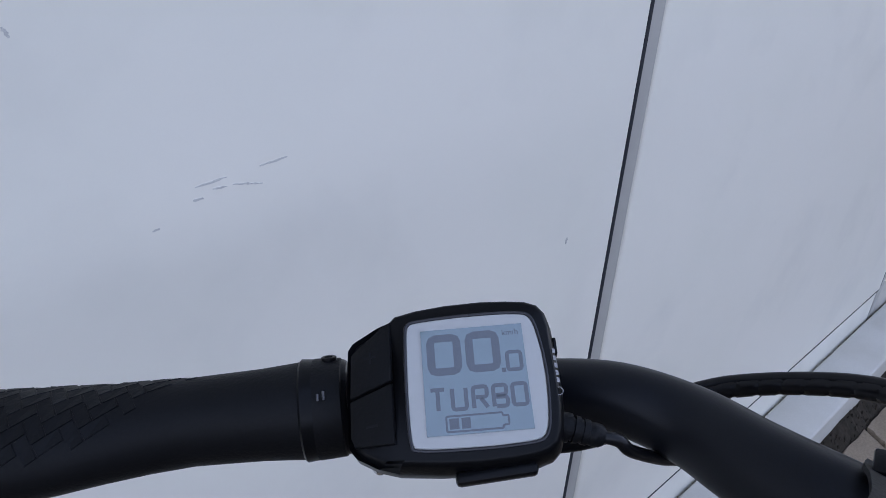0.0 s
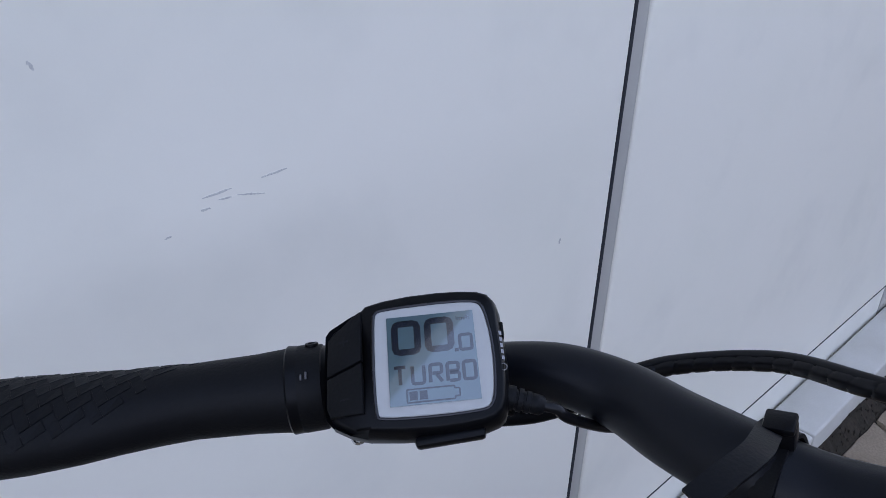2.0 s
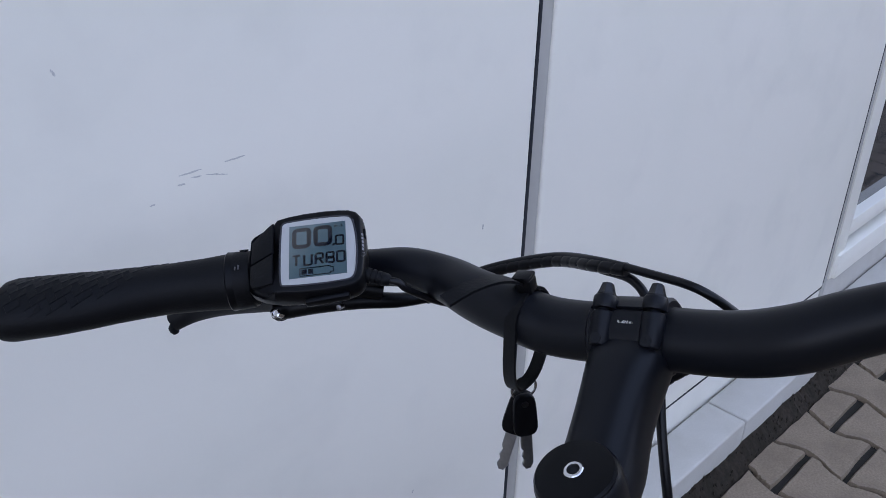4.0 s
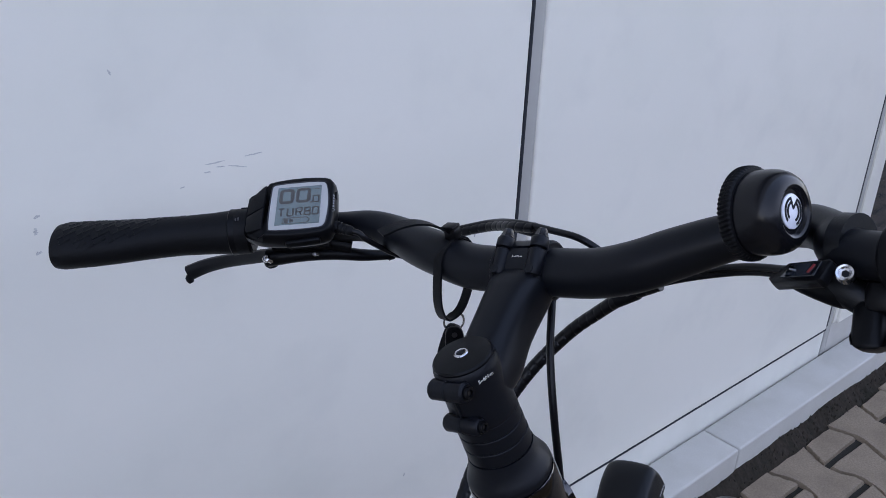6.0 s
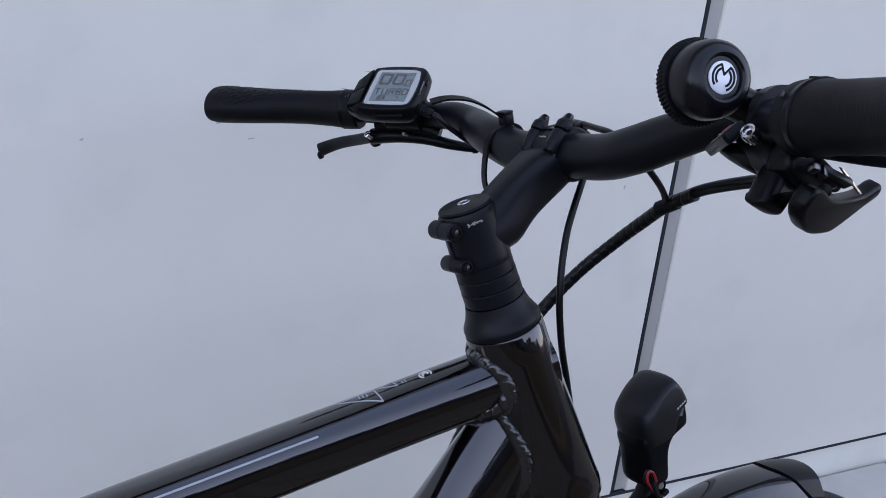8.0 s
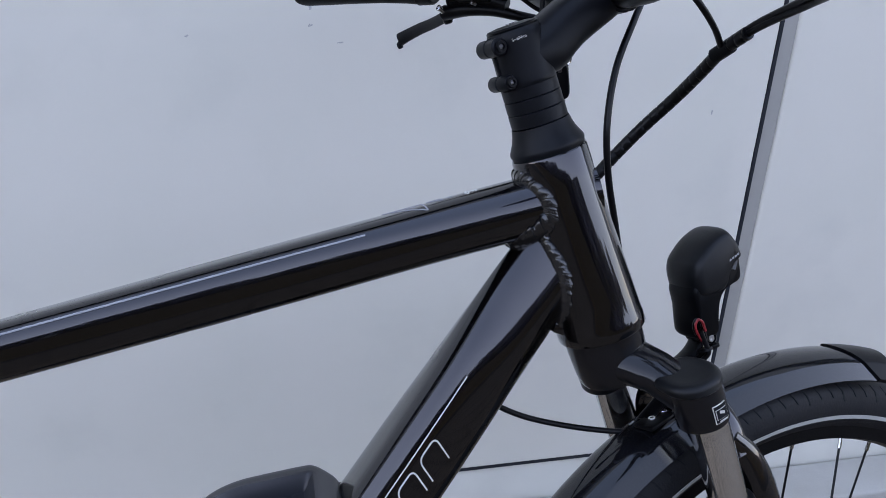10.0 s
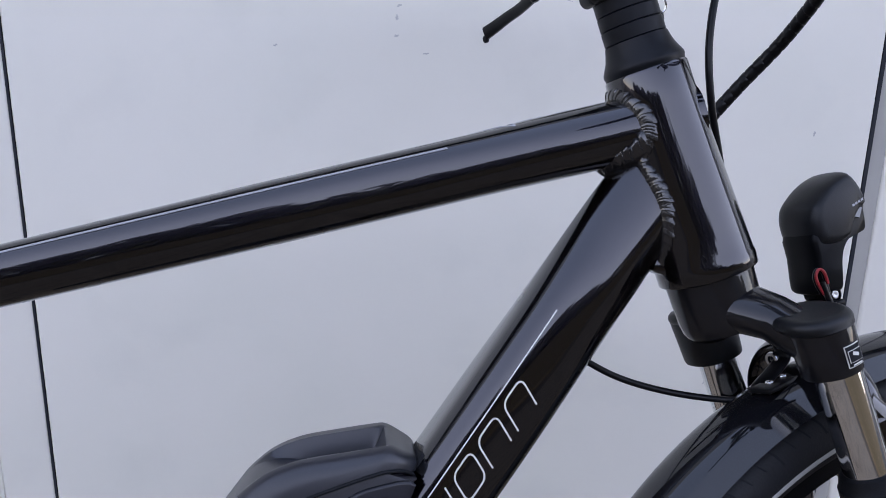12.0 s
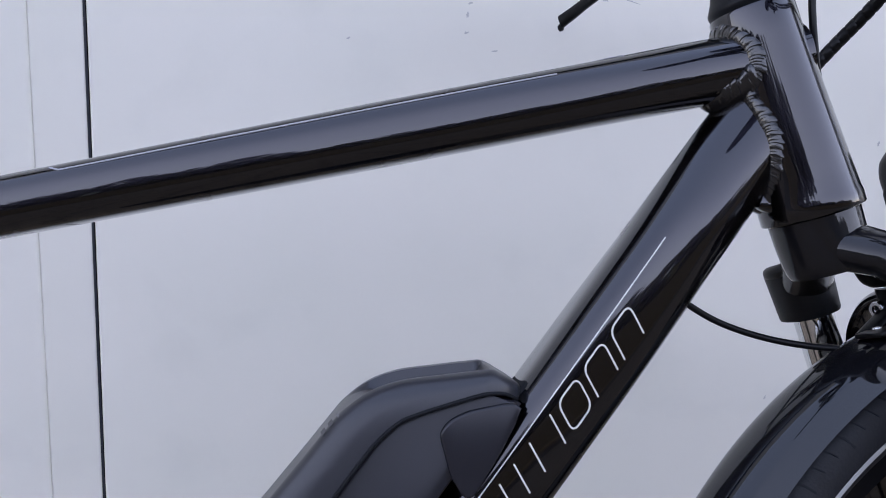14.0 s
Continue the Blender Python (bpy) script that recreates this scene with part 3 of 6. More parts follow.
def build_decals():
    # silver line along the top tube, on its right shoulder
    def tt_norm(p):
        q = p - TT_A
        return (q - TT_DIR * q.dot(TT_DIR)).normalized()

    pts = [tt_skin(0.1863 + 0.320 * k / 24, radians(40)) for k in range(25)]
    strip(pts, tt_norm, 0.0014, M_SILVER, "stripe", frame_body, label="thin silver stripe")
    strip([tt_skin(0.5063, radians(40)), tt_skin(0.5125, radians(52))], tt_norm, 0.0014, M_SILVER, "stripe", frame_body)
    # prints on the upper face: a small emblem of arcs, two triangles, short bars
    for r0, lo, hi in ((0.0042, -60, 215), (0.0020, -40, 200)):
        pts = [tt_skin(0.1034 + r0 * math.cos(t), radians(87) + r0 * math.sin(t) / 0.021) for t in [radians(lo + (hi - lo) * k / 20) for k in range(21)]]
        strip(pts, tt_norm, 0.0013, M_WHITE, "emblem_arc", frame_body)
    for (pa, pb, pc), w in ((((0.1403, 103), (0.1383, 58), (0.1694, 107)), 0.0011), (((0.1364, 101), (0.1243, 84), (0.1264, 110)), 0.0008)):
        for (d1, a1), (d2, a2) in ((pa, pb), (pb, pc), (pc, pa)):
            pts = [tt_skin(d1 + (d2 - d1) * k / 8, radians(a1 + (a2 - a1) * k / 8)) for k in range(9)]
            strip(pts, tt_norm, w, M_SILVER, "triangle_print", frame_body)
    for d, a0, a1 in ((0.1460, 86, 97), (0.1487, 88, 98), (0.1514, 89, 99), (0.1180, 86, 95), (0.1200, 86, 95)):
        strip([tt_skin(d, radians(a0)), tt_skin(d, radians(a1))], tt_norm, 0.0009, M_SILVER, "print_bar", frame_body)

    # down tube: a line and a row of plain frames in place of the maker's lettering
    def dt_at(s, h):
        d = 0.115 - s
        ru = lerp_table(DT_RU, d)
        ang = math.asin(max(-0.85, min(0.85, h / ru * 0.93)))
        for _ in range(12):
            q = dt_point(d, ang)
            e = (q - DT_A).dot(DT_UP) - h
            ang -= e / ru * 0.7
        return dt_point(d, ang)

    def dt_norm(p):
        q = p - DT_A
        d, ang = q.dot(DT_DIR), math.atan2(q.dot(DT_UP), -q.y)
        return (dt_point(d, ang + 0.02) - dt_point(d, ang - 0.02)).cross(DT_DIR).normalized()

    strip([dt_at(0.0234 - 0.30 * k / 24, 0.0136) for k in range(25)], dt_norm, 0.0009, M_WHITE, "stripe", frame_body, label="thin silver stripe")
    slots = [(-0.0303, -0.0512, "arch"), (-0.0590, -0.0803, "arch"), (-0.0870, -0.1076, "loop"), (-0.1138, -0.1396, "bars"), (-0.1516, -0.1559, "bar"), (-0.1662, -0.1990, "bars")]
    for s1, s0, form in slots:
        skew = 0.0085

        def at(u, v):
            return dt_at(s0 + (s1 - s0) * u + skew * (v - 0.5), -0.0112 + 0.0195 * v)
        c = 0.25
        if form == "bar":
            lines = [[(0.5, v / 8) for v in range(9)]]
        elif form == "bars":
            lines = [[(u, v / 8) for v in range(9)] for u in (0.08, 0.92)]
        elif form == "arch":
            lines = [[(0, 0), (0, 0.75)] + [(c - c * math.cos(radians(22.5 * k)), 0.75 + c * math.sin(radians(22.5 * k))) for k in range(1, 5)] + [(1 - c + c * math.sin(radians(22.5 * k)), 0.75 + c * math.cos(radians(22.5 * k))) for k in range(5)] + [(1, 0)]]
        else:
            loop = []
            for cx, cy, a0 in ((1 - c, 1 - c, 0), (c, 1 - c, 90), (c, c, 180), (1 - c, c, 270)):
                loop += [(cx + c * math.cos(radians(a0 + 22.5 * k)), cy + c * math.sin(radians(a0 + 22.5 * k))) for k in range(5)]
            lines = [loop + [loop[0]]]
        for line in lines:
            dense = []
            for (u1, v1), (u2, v2) in zip(line, line[1:]):
                dense += [(u1 + (u2 - u1) * k / 3, v1 + (v2 - v1) * k / 3) for k in range(3)]
            strip([at(u, v) for u, v in dense + [line[-1]]], dt_norm, 0.0012, M_WHITE, "print_outline", frame_body)


build_decals()


def build_headset():
    bm = bmesh.new()
    lathe(bm, (0, 0, 0.1485), Z, [(0.022, -0.0014), (0.0272, -0.0013), (0.0276, 0.0004), (0.0281, 0.0020), (0.0278, 0.0040), (0.0260, 0.0075), (0.0240, 0.0115), (0.0226, 0.0160), (0.0216, 0.0205), (0.018, 0.0208)], 48)
    part("headset_cup", bm, M_MATTE, bike, "matte black flared headset cup", True)
    bm = bmesh.new()
    lathe(bm, (0, 0, 0.150), Z, [(0.0, 0), (0.0196, 0), (0.0196, 0.055), (0.0, 0.055)], 32)
    part("steerer", bm, M_SEAL, bike, "", True)
    for z0, z1, r in ((0.1695, 0.1795, 0.0212), (0.1798, 0.1893, 0.0210), (0.1896, 0.1985, 0.0208)):
        bm = bmesh.new()
        h = z1 - z0
        lathe(bm, (0, 0, z0), Z, [(0.016, 0), (r - 0.0005, 0), (r, 0.0005), (r, h - 0.0005), (r - 0.0005, h), (0.016, h)], 40)
        part("spacer", bm, M_MATTE, bike, steer=True)


build_headset()
BAR_C = Vector((0.0880, 0, 0.2414))


def socket(bm_list, base, axis, r, depth=0.003):
    """A bolt head with a six-sided socket: adds head and dark recess."""
    head, hole = bm_list
    lathe(head, base, axis, [(r * 0.5, -0.001), (r * 0.96, -0.001), (r, 0.0006), (r, depth * 0.85), (r * 0.93, depth), (r * 0.56, depth), (r * 0.52, depth * 0.5), (0.0, depth * 0.5)], 24)
    lathe(hole, Vector(base) + Vector(axis).normalized() * (depth * 0.5 + 0.0001), axis, [(r * 0.50, 0.0), (0.0, 0.0004)], 6)


def build_stem():
    bm = bmesh.new()
    lathe(bm, (0, 0, 0.1975), Z, [(0.016, 0), (0.0202, 0.0), (0.0209, 0.0012), (0.0208, 0.005), (0.0203, 0.012), (0.0200, 0.020), (0.0202, 0.034), (0.0199, 0.0385), (0.0186, 0.0405), (0.0, 0.0405)], 44)
    a = Vector((0.0, 0, 0.2165))
    b = BAR_C
    d = (b - a).normalized()
    up = d.cross(Y)
    up = -up if up.z < 0 else up
    loft(bm, [ring(a + (b - a) * k - up * dz, Y, up, w, h, 32, pw) for k, w, h, pw, dz in ((0.02, 0.0196, 0.0192, 2.2, 0), (0.12, 0.0194, 0.0202, 2.3, 0.0018), (0.22, 0.0190, 0.0206, 2.4, 0.0032), (0.29, 0.0184, 0.0200, 2.6, 0.0030), (0.38, 0.0178, 0.0189, 2.8, 0.0016), (0.48, 0.0175, 0.0183, 2.9, 0.0005), (0.60, 0.0179, 0.0181, 3.0, 0), (0.70, 0.0187, 0.0180, 3.0, 0), (0.80, 0.0196, 0.0178, 3.0, 0), (0.93, 0.0202, 0.0150, 3.0, 0.002))])
    loft(bm, [ring(b + Y * y, X, Z, r, r, 40) for y, r in ((-0.0187, 0.0160), (-0.0187, 0.0172), (-0.0180, 0.0178), (0.0197, 0.0178), (0.0204, 0.0172), (0.0204, 0.0160))])
    shell = []
    for y, r in ((-0.0187, 0.0180), (-0.0175, 0.0194), (0.0192, 0.0194), (0.0204, 0.0180)):
        arc = [radians(99 + 165 * k / 14) for k in range(15)]
        shell.append([b + Y * y + X * (r * math.cos(t)) + Z * (r * math.sin(t)) for t in arc] + [b + Y * y + X * (0.0163 * math.cos(t)) + Z * (0.0163 * math.sin(t)) for t in reversed(arc)])
    loft(bm, shell)
    bolt_dir = Vector((0.84, 0, 0.54)).normalized()
    for y in (0.0122, -0.0140):
        hole = Vector((0.0640, y, 0.2460))
        lathe(bm, hole, bolt_dir, [(0.0, 0.0070), (0.0046, 0.0072), (0.0055, 0.0088), (0.0058, 0.016), (0.0058, 0.0240), (0.0051, 0.0248), (0.0, 0.0248)], 24)
    # pinch lugs behind the steerer
    for z, r in ((0.2300, 0.0064), (0.2045, 0.0056)):
        loft(bm, [ring(Vector((-0.0206, y, z)), X, Z, rr, rr, 20) for y, rr in ((-0.0128, r * 0.8), (-0.0113, r), (0.0113, r), (0.0128, r * 0.8))])
        block(bm, pose(-0.0150, 0, z), (0.014, 0.021, r * 1.7), 0.002)
    stem_ob = part("stem", bm, M_MATTE, bike, "matte black handlebar stem", True)
    # split behind the clamp
    bm = bmesh.new()
    block(bm, pose(-0.0195, 0, 0.2175), (0.0034, 0.0018, 0.039))
    for z, r in ((0.2300, 0.0064), (0.2045, 0.0056)):
        lathe(bm, (-0.0206, -0.0009, z), Y, [(0.0, 0.0), (r * 1.03, 0.0), (r * 1.03, 0.0018), (0.0, 0.0018)], 20)
    part("slot", bm, M_SEAL, stem_ob, "", True)
    # top cap
    bm = bmesh.new()
    lathe(bm, (0, 0, 0.2380), Z, [(0.0, 0), (0.0188, 0), (0.0190, 0.0012), (0.0180, 0.0025), (0.0120, 0.0034), (0.0, 0.0035)], 44)
    cap = part("top_cap", bm, M_SATIN, stem_ob, "round black top cap", True)
    hb, hl = bmesh.new(), bmesh.new()
    lathe(hb, (0, 0, 0.2409), Z, [(0.0026, 0.0), (0.0044, 0.0), (0.0046, 0.0008), (0.0041, 0.0013), (0.0030, 0.0012), (0.0028, 0.0)], 28)
    lathe(hl, (0, 0, 0.2414), Z, [(0.0031, 0), (0.0, 0.0002)], 6)
    part("cap_bolt", hb, M_CHROME, cap, "bright ring of a socket bolt", True)
    part("socket", hl, M_SEAL, cap, "", True)
    # face plate, its bosses and bolts
    bm = bmesh.new()
    n = 14
    rings = []
    for y, r in ((-0.0187, 0.0182), (-0.0172, 0.0198), (0.0190, 0.0198), (0.0204, 0.0182)):
        outer = [b + Y * y + X * (r * math.cos(t)) + Z * (r * math.sin(t)) for t in [radians(-80 + 172 * k / n) for k in range(n + 1)]]
        inner = [b + Y * y + X * (0.0163 * math.cos(t)) + Z * (0.0163 * math.sin(t)) for t in [radians(92 - 172 * k / n) for k in range(n + 1)]]
        rings.append(outer + inner)
    loft(bm, rings)
    plate = part("face_plate", bm, M_MATTE, stem_ob, "matte black clamp plate", True)
    for y in (0.0122, -0.0140):
        hole = Vector((0.0640, y, 0.2460))
        bm = bmesh.new()
        lathe(bm, hole, bolt_dir, [(0.0, 0.0220), (0.0028, 0.0220), (0.0028, 0.0268), (0.0, 0.0268)], 14)
        # black disc laid on the post, painted for the shade inside the bore
        lathe(bm, hole + bolt_dir * 0.0098 + Vector((-0.54, 0, 0.84)) * 0.0050, Vector((-0.60, 0, 0.80)), [(0.0, -0.001), (0.0029, -0.001), (0.0029, 0.0004), (0.0022, 0.0006), (0.0, 0.0002)], 14)
        part("thread_and_bore_shade", bm, M_SEAL, stem_ob, "", True)
        bm = bmesh.new()
        lathe(bm, hole, bolt_dir, [(0.0026, 0.0262), (0.0058, 0.0262), (0.0061, 0.0268), (0.0061, 0.0318), (0.0056, 0.0327), (0.0, 0.0327)], 28)
        part("collar", bm, M_MATTE, plate, "", True)
        bm = bmesh.new()
        lathe(bm, hole, bolt_dir, [(0.0, 0.0325), (0.0050, 0.0325), (0.0051, 0.0338), (0.0046, 0.0345), (0.0031, 0.0392), (0.0027, 0.0396), (0.0018, 0.0396), (0.0016, 0.0380), (0.0, 0.0380)], 7)
        part("clamp_bolt", bm, M_BELL, plate, "black faceted clamp bolt", True, smooth=20)
    # pinch bolts on the right
    for z, r in ((0.2300, 0.0040), (0.2045, 0.0036)):
        hb, hl = bmesh.new(), bmesh.new()
        socket((hb, hl), (-0.0206, -0.0125, z), (0, -1, 0), r)
        bolt = part("pinch_bolt", hb, M_SATIN, stem_ob, "black pinch bolt", True)
        part("socket", hl, M_GUN, bolt, "", True)
    # torque marks
    m = STEER @ basis(Vector((0.0788, -0.0008, 0.2583)), -Y, Vector((0.81, 0, 0.58)))
    text_mesh("5~6N\u00b7m", 0.0024, m, M_WHITE, "torque_mark", stem_ob)
    q = Vector((-0.0080, -0.0190, 0.2316))
    m = STEER @ basis(q, (0.90, -0.42, 0.05), Z)
    text_mesh("5~6N\u00b7m", 0.0032, m, M_WHITE, "torque_mark", stem_ob)
    return stem_ob


build_stem()

BAR = [BAR_C, (0.0892, 0.0455, 0.2432), (0.0931, 0.0752, 0.2510), (0.1005, 0.0999, 0.2546), (0.1102, 0.1246, 0.2578), (0.1110, 0.1499, 0.2654),
       (0.1057, 0.175, 0.2693), (0.0900, 0.20, 0.2785), (0.0680, 0.23, 0.2900), (0.0459, 0.26, 0.3005), (-0.0223, 0.3522, 0.3323)]


def bar_radius(y):
    k = min(1, max(0, (abs(y) - 0.0732) / 0.114))
    k = k * k * (3 - 2 * k)
    return 0.0159 + (0.0115 - 0.0159) * k


BAR_RIGHT = [(0.0874, -0.0448, 0.2400), (0.0880, -0.075, 0.2447), (0.0938, -0.0999, 0.2503), (0.0990, -0.1251, 0.2558), (0.1045, -0.1501, 0.2595),
             (0.0981, -0.175, 0.2647), (0.0800, -0.193, 0.2692), (0.0580, -0.208, 0.2727), (0.0240, -0.293, 0.2855), (0.0000, -0.350, 0.2940)]


def build_bar():
    path = smooth_path(list(reversed(BAR_RIGHT)) + BAR, 6)
    bm = bmesh.new()
    loft(bm, [ring(p, u, v, bar_radius(p.y), bar_radius(p.y), 28) for p, (u, v) in zip(path, frames(path, (1, 0, 0)))])
    return part("handlebar", bm, M_MATTE, bike, "matte black swept handlebar", True)


build_bar()
GRIP_ENDS = {1: (Vector((0.0655, 0.2305, 0.2912)), Vector((-0.0223, 0.3522, 0.3346))), -1: (Vector((0.0515, -0.2265, 0.2765)), Vector((-0.0080, -0.3700, 0.2972)))}
GRIP_R = [(0.0, 0.0160), (0.0012, 0.0176), (0.010, 0.0181), (0.0135, 0.0176), (0.019, 0.0171), (0.03, 0.0163), (0.055, 0.0156), (0.085, 0.0160), (0.12, 0.0172), (0.145, 0.0178), (0.1505, 0.0168), (0.1530, 0.0125)]


def grip_skin(side, s, ang, lift=0.0):
    a, b = GRIP_ENDS[side]
    d = (b - a).normalized()
    u = (Z - d * d.z).normalized()
    v = u.cross(Vector((d.x, d.y, d.z))) * side
    v = v if v.x < 0 else -v  # towards the rider
    r = lerp_table(GRIP_R, s)
    w = max(0.0, min(1.0, (s - 0.05) / 0.07))
    w = w * w * (3 - 2 * w)
    rv = r * (1 + 0.38 * w) + lift
    return a + d * s + v * (0.0030 * w) + u * ((r * (1 - 0.04 * w) + lift) * math.sin(ang)) + v * (rv * math.cos(ang))


def build_grip(side):
    bm = bmesh.new()
    n = 36
    loft(bm, [[grip_skin(side, s, 2 * math.pi * i / n) for i in range(n)] for s in (0, 0.0012, 0.005, 0.010, 0.0135, 0.019, 0.03, 0.042, 0.055, 0.07, 0.085, 0.10, 0.12, 0.135, 0.145, 0.1505, 0.1530)])
    grip = part("grip", bm, M_RUBBER, bike, "black rubber grip with moulded chevron tread", True)
    # clamp ring with its screw and printed mark
    bm = bmesh.new()
    loft(bm, [[grip_skin(side, s, 2 * math.pi * i / n, l) for i in range(n)] for s, l in ((-0.001, -0.004), (-0.001, 0.0002), (0.0, 0.0009), (0.0150, 0.0009), (0.0158, 0.0002), (0.0158, -0.003))])
    part("clamp_ring", bm, M_SATIN, grip, "black clamp ring", True)
    hb, hl = bmesh.new(), bmesh.new()
    base, out = grip_skin(side, 0.005, radians(115)), grip_skin(side, 0.005, radians(115), 0.002) - grip_skin(side, 0.005, radians(115))
    socket((hb, hl), base, out, 0.0028, 0.0010)
    part("clamp_screw", hb, M_SATIN, grip, "", True)
    hl.free()
    for s0, ang, ln in ((0.0066, 60, 0.0030), (0.0086, 57, 0.0022)):
        bm = bmesh.new()
        c, e = grip_skin(side, s0, radians(ang), 0.0009), grip_skin(side, s0, radians(ang - 8), 0.0009)
        tube(bm, [c, c + (e - c).normalized() * ln], 0.0005, 6)
        part("print_bar", bm, M_FAINT, grip, "", True)
    # moulded tread: flat pads laid in a herringbone, bounded by a sweeping edge
    bm = bmesh.new()
    cell, gap, lean = 0.0046, 0.00035, radians(27)
    cl, sl = math.cos(lean), math.sin(lean)
    for i in range(-26, 27):
        for j in range(-14, 15):
            for x0, y0, w, h in ((0, 0, 2, 1), (0, 1, 1, 2)):
                ox, oy = (i + 2 * j + x0) * cell, (i - 2 * j + y0) * cell
                quad = [(ox + gap / 2, oy + gap / 2), (ox + w * cell - gap / 2, oy + gap / 2), (ox + w * cell - gap / 2, oy + h * cell - gap / 2), (ox + gap / 2, oy + h * cell - gap / 2)]
                quad = [(0.105 + x * cl - y * sl, x * sl + y * cl) for x, y in quad]
                mid, gm = sum(q[0] for q in quad) / 4, sum(q[1] for q in quad) / 4
                if min(q[0] - 0.059 - 1.25 * q[1] for q in quad) < 0 or max(q[0] for q in quad) > 0.1490 or max(q[1] for q in quad) > 0.0235 or min(q[1] for q in quad) < -0.020:
                    continue
                lo = [grip_skin(side, q[0], radians(95) - q[1] / 0.0175, -0.0002) for q in quad]
                hi = [grip_skin(side, mid + (q[0] - mid) * 0.94, radians(95) - (gm + (q[1] - gm) * 0.94) / 0.0175, 0.00035) for q in quad]
                loft(bm, [lo, hi])
    tagged(part("tread", bm, M_RUBBER, grip, "", True, smooth=25), kind="stuff")
    return grip


build_grip(1)
build_grip(-1)

# strokes of the block letters on the screen, on a grid two wide and four high
GLYPHS = {
    "0": [[(0, 0), (2, 0), (2, 4), (0, 4), (0, 0)]],
    "O": [[(0, 0), (2, 0), (2, 4), (0, 4), (0, 0)]],
    "T": [[(0, 4), (2, 4)], [(1, 3.6), (1, 0)]],
    "U": [[(0, 4), (0, 0), (2, 0), (2, 4)]],
    "R": [[(0, 0), (0, 4), (2, 4), (2, 2), (0.35, 2)], [(1.1, 1.75), (2, 0)]],
    "B": [[(0, 0), (0, 4), (1.9, 4), (1.9, 2.2), (0.35, 2.1)], [(0.35, 1.75), (2, 1.75), (2, 0), (0.35, 0)]],
}


def build_display():
    tl, tr, br, bl = (Vector(p) for p in ((0.0803, 0.2003, 0.3208), (0.1014, 0.1668, 0.3096), (0.0688, 0.1506, 0.2917), (0.0469, 0.1847, 0.3012)))
    c = (tl + tr + br + bl) / 4
    m = basis(c, (tr + br) - (tl + bl), (tl + tr) - (bl + br))
    top = [(-0.0245, -0.0252), (-0.012, -0.0264), (0.000, -0.0268), (0.010, -0.0264), (0.0175, -0.0256), (0.0218, -0.0242), (0.0242, -0.0220), (0.0256, -0.0180), (0.0264, -0.0120), (0.0269, -0.0050), (0.0268, 0.002), (0.0264, 0.0100), (0.0260, 0.0172), (0.0250, 0.0216), (0.0228, 0.0247), (0.0190, 0.0263), (0.0130, 0.0271), (0.004, 0.0276), (-0.008, 0.0273), (-0.0180, 0.0262), (-0.0245, 0.0247)]
    bm = bmesh.new()
    t = bmesh.new()
    # sections from the face down, each a little smaller or larger
    def sect(k, z, dx=0.0, dy=0.0):
        full = top[:]
        left = [(-0.0300, 0.0230), (-0.0380, 0.0182), (-0.0396, 0.0158), (-0.0400, 0.004), (-0.0400, -0.012), (-0.0394, -0.0165), (-0.0372, -0.0195), (-0.0310, -0.0230)]
        return [Vector((x * k + dx, y * k + dy, z)) for x, y in full] + [Vector((x * k + dx, y * k + dy, z - (0.0072 if z > -0.004 else 0.001))) for x, y in left]
    loft(t, [sect(0.955, 0.0009), sect(0.990, 0.0003), sect(1.015, -0.0012), sect(1.05, -0.0060), sect(1.045, -0.0115), sect(0.96, -0.0165), sect(0.82, -0.0205)])
    join(bm, t, m)
    # saddle that holds the bar
    p = Vector((0.087, 0.196, 0.2795))
    along = Vector((-0.55, 0.80, 0.27)).normalized()
    u = (Z - along * along.z).normalized()
    loft(bm, [ring(p + along * s, u, along.cross(u), r, r, 28) for s, r in ((-0.020, 0.0140), (-0.0195, 0.0158), (0.0125, 0.0158), (0.014, 0.0140))])
    body = part("display_unit", bm, M_SATIN, bike, "black handlebar computer with lit white surround", True)
    bm = bmesh.new()
    rim = round_outline([(-0.0190, -0.0212), (-0.010, -0.0219), (0.006, -0.0220), (0.0170, -0.0213), (0.0200, -0.0200), (0.0216, -0.0165), (0.0224, -0.0100), (0.0228, -0.0020), (0.0225, 0.0070), (0.0214, 0.0150), (0.0202, 0.0190), (0.0182, 0.0210), (0.0120, 0.0218), (0.002, 0.0220), (-0.010, 0.0217), (-0.0185, 0.0210), (-0.0202, 0.0200), (-0.0209, 0.0180), (-0.0213, 0.008), (-0.0214, -0.004), (-0.0212, -0.014), (-0.0206, -0.0198)], 3)
    prism(bm, rim, m @ pose(0, 0, 0.0009), 0.0012, 0.0003, 1)
    part("bezel", bm, M_BEZEL, body, "white display surround", True)
    bm = bmesh.new()
    tube(bm, [m @ Vector((x * 1.022, y * 1.022, 0.0011)) for x, y in rim], 0.0006, 8, first=m.to_3x3() @ Z, closed=True)
    part("gasket", bm, M_COVER, body, "glossy black edge round the surround", True)
    bm = bmesh.new()
    prism(bm, [(-0.0162, -0.0178), (0.0173, -0.0178), (0.0170, 0.0178), (-0.0163, 0.0178)], m @ pose(0, 0, 0.00155), 0.0006)
    screen = part("screen", bm, M_LCD, body, "grey liquid crystal screen", True)
    zt = 0.00187

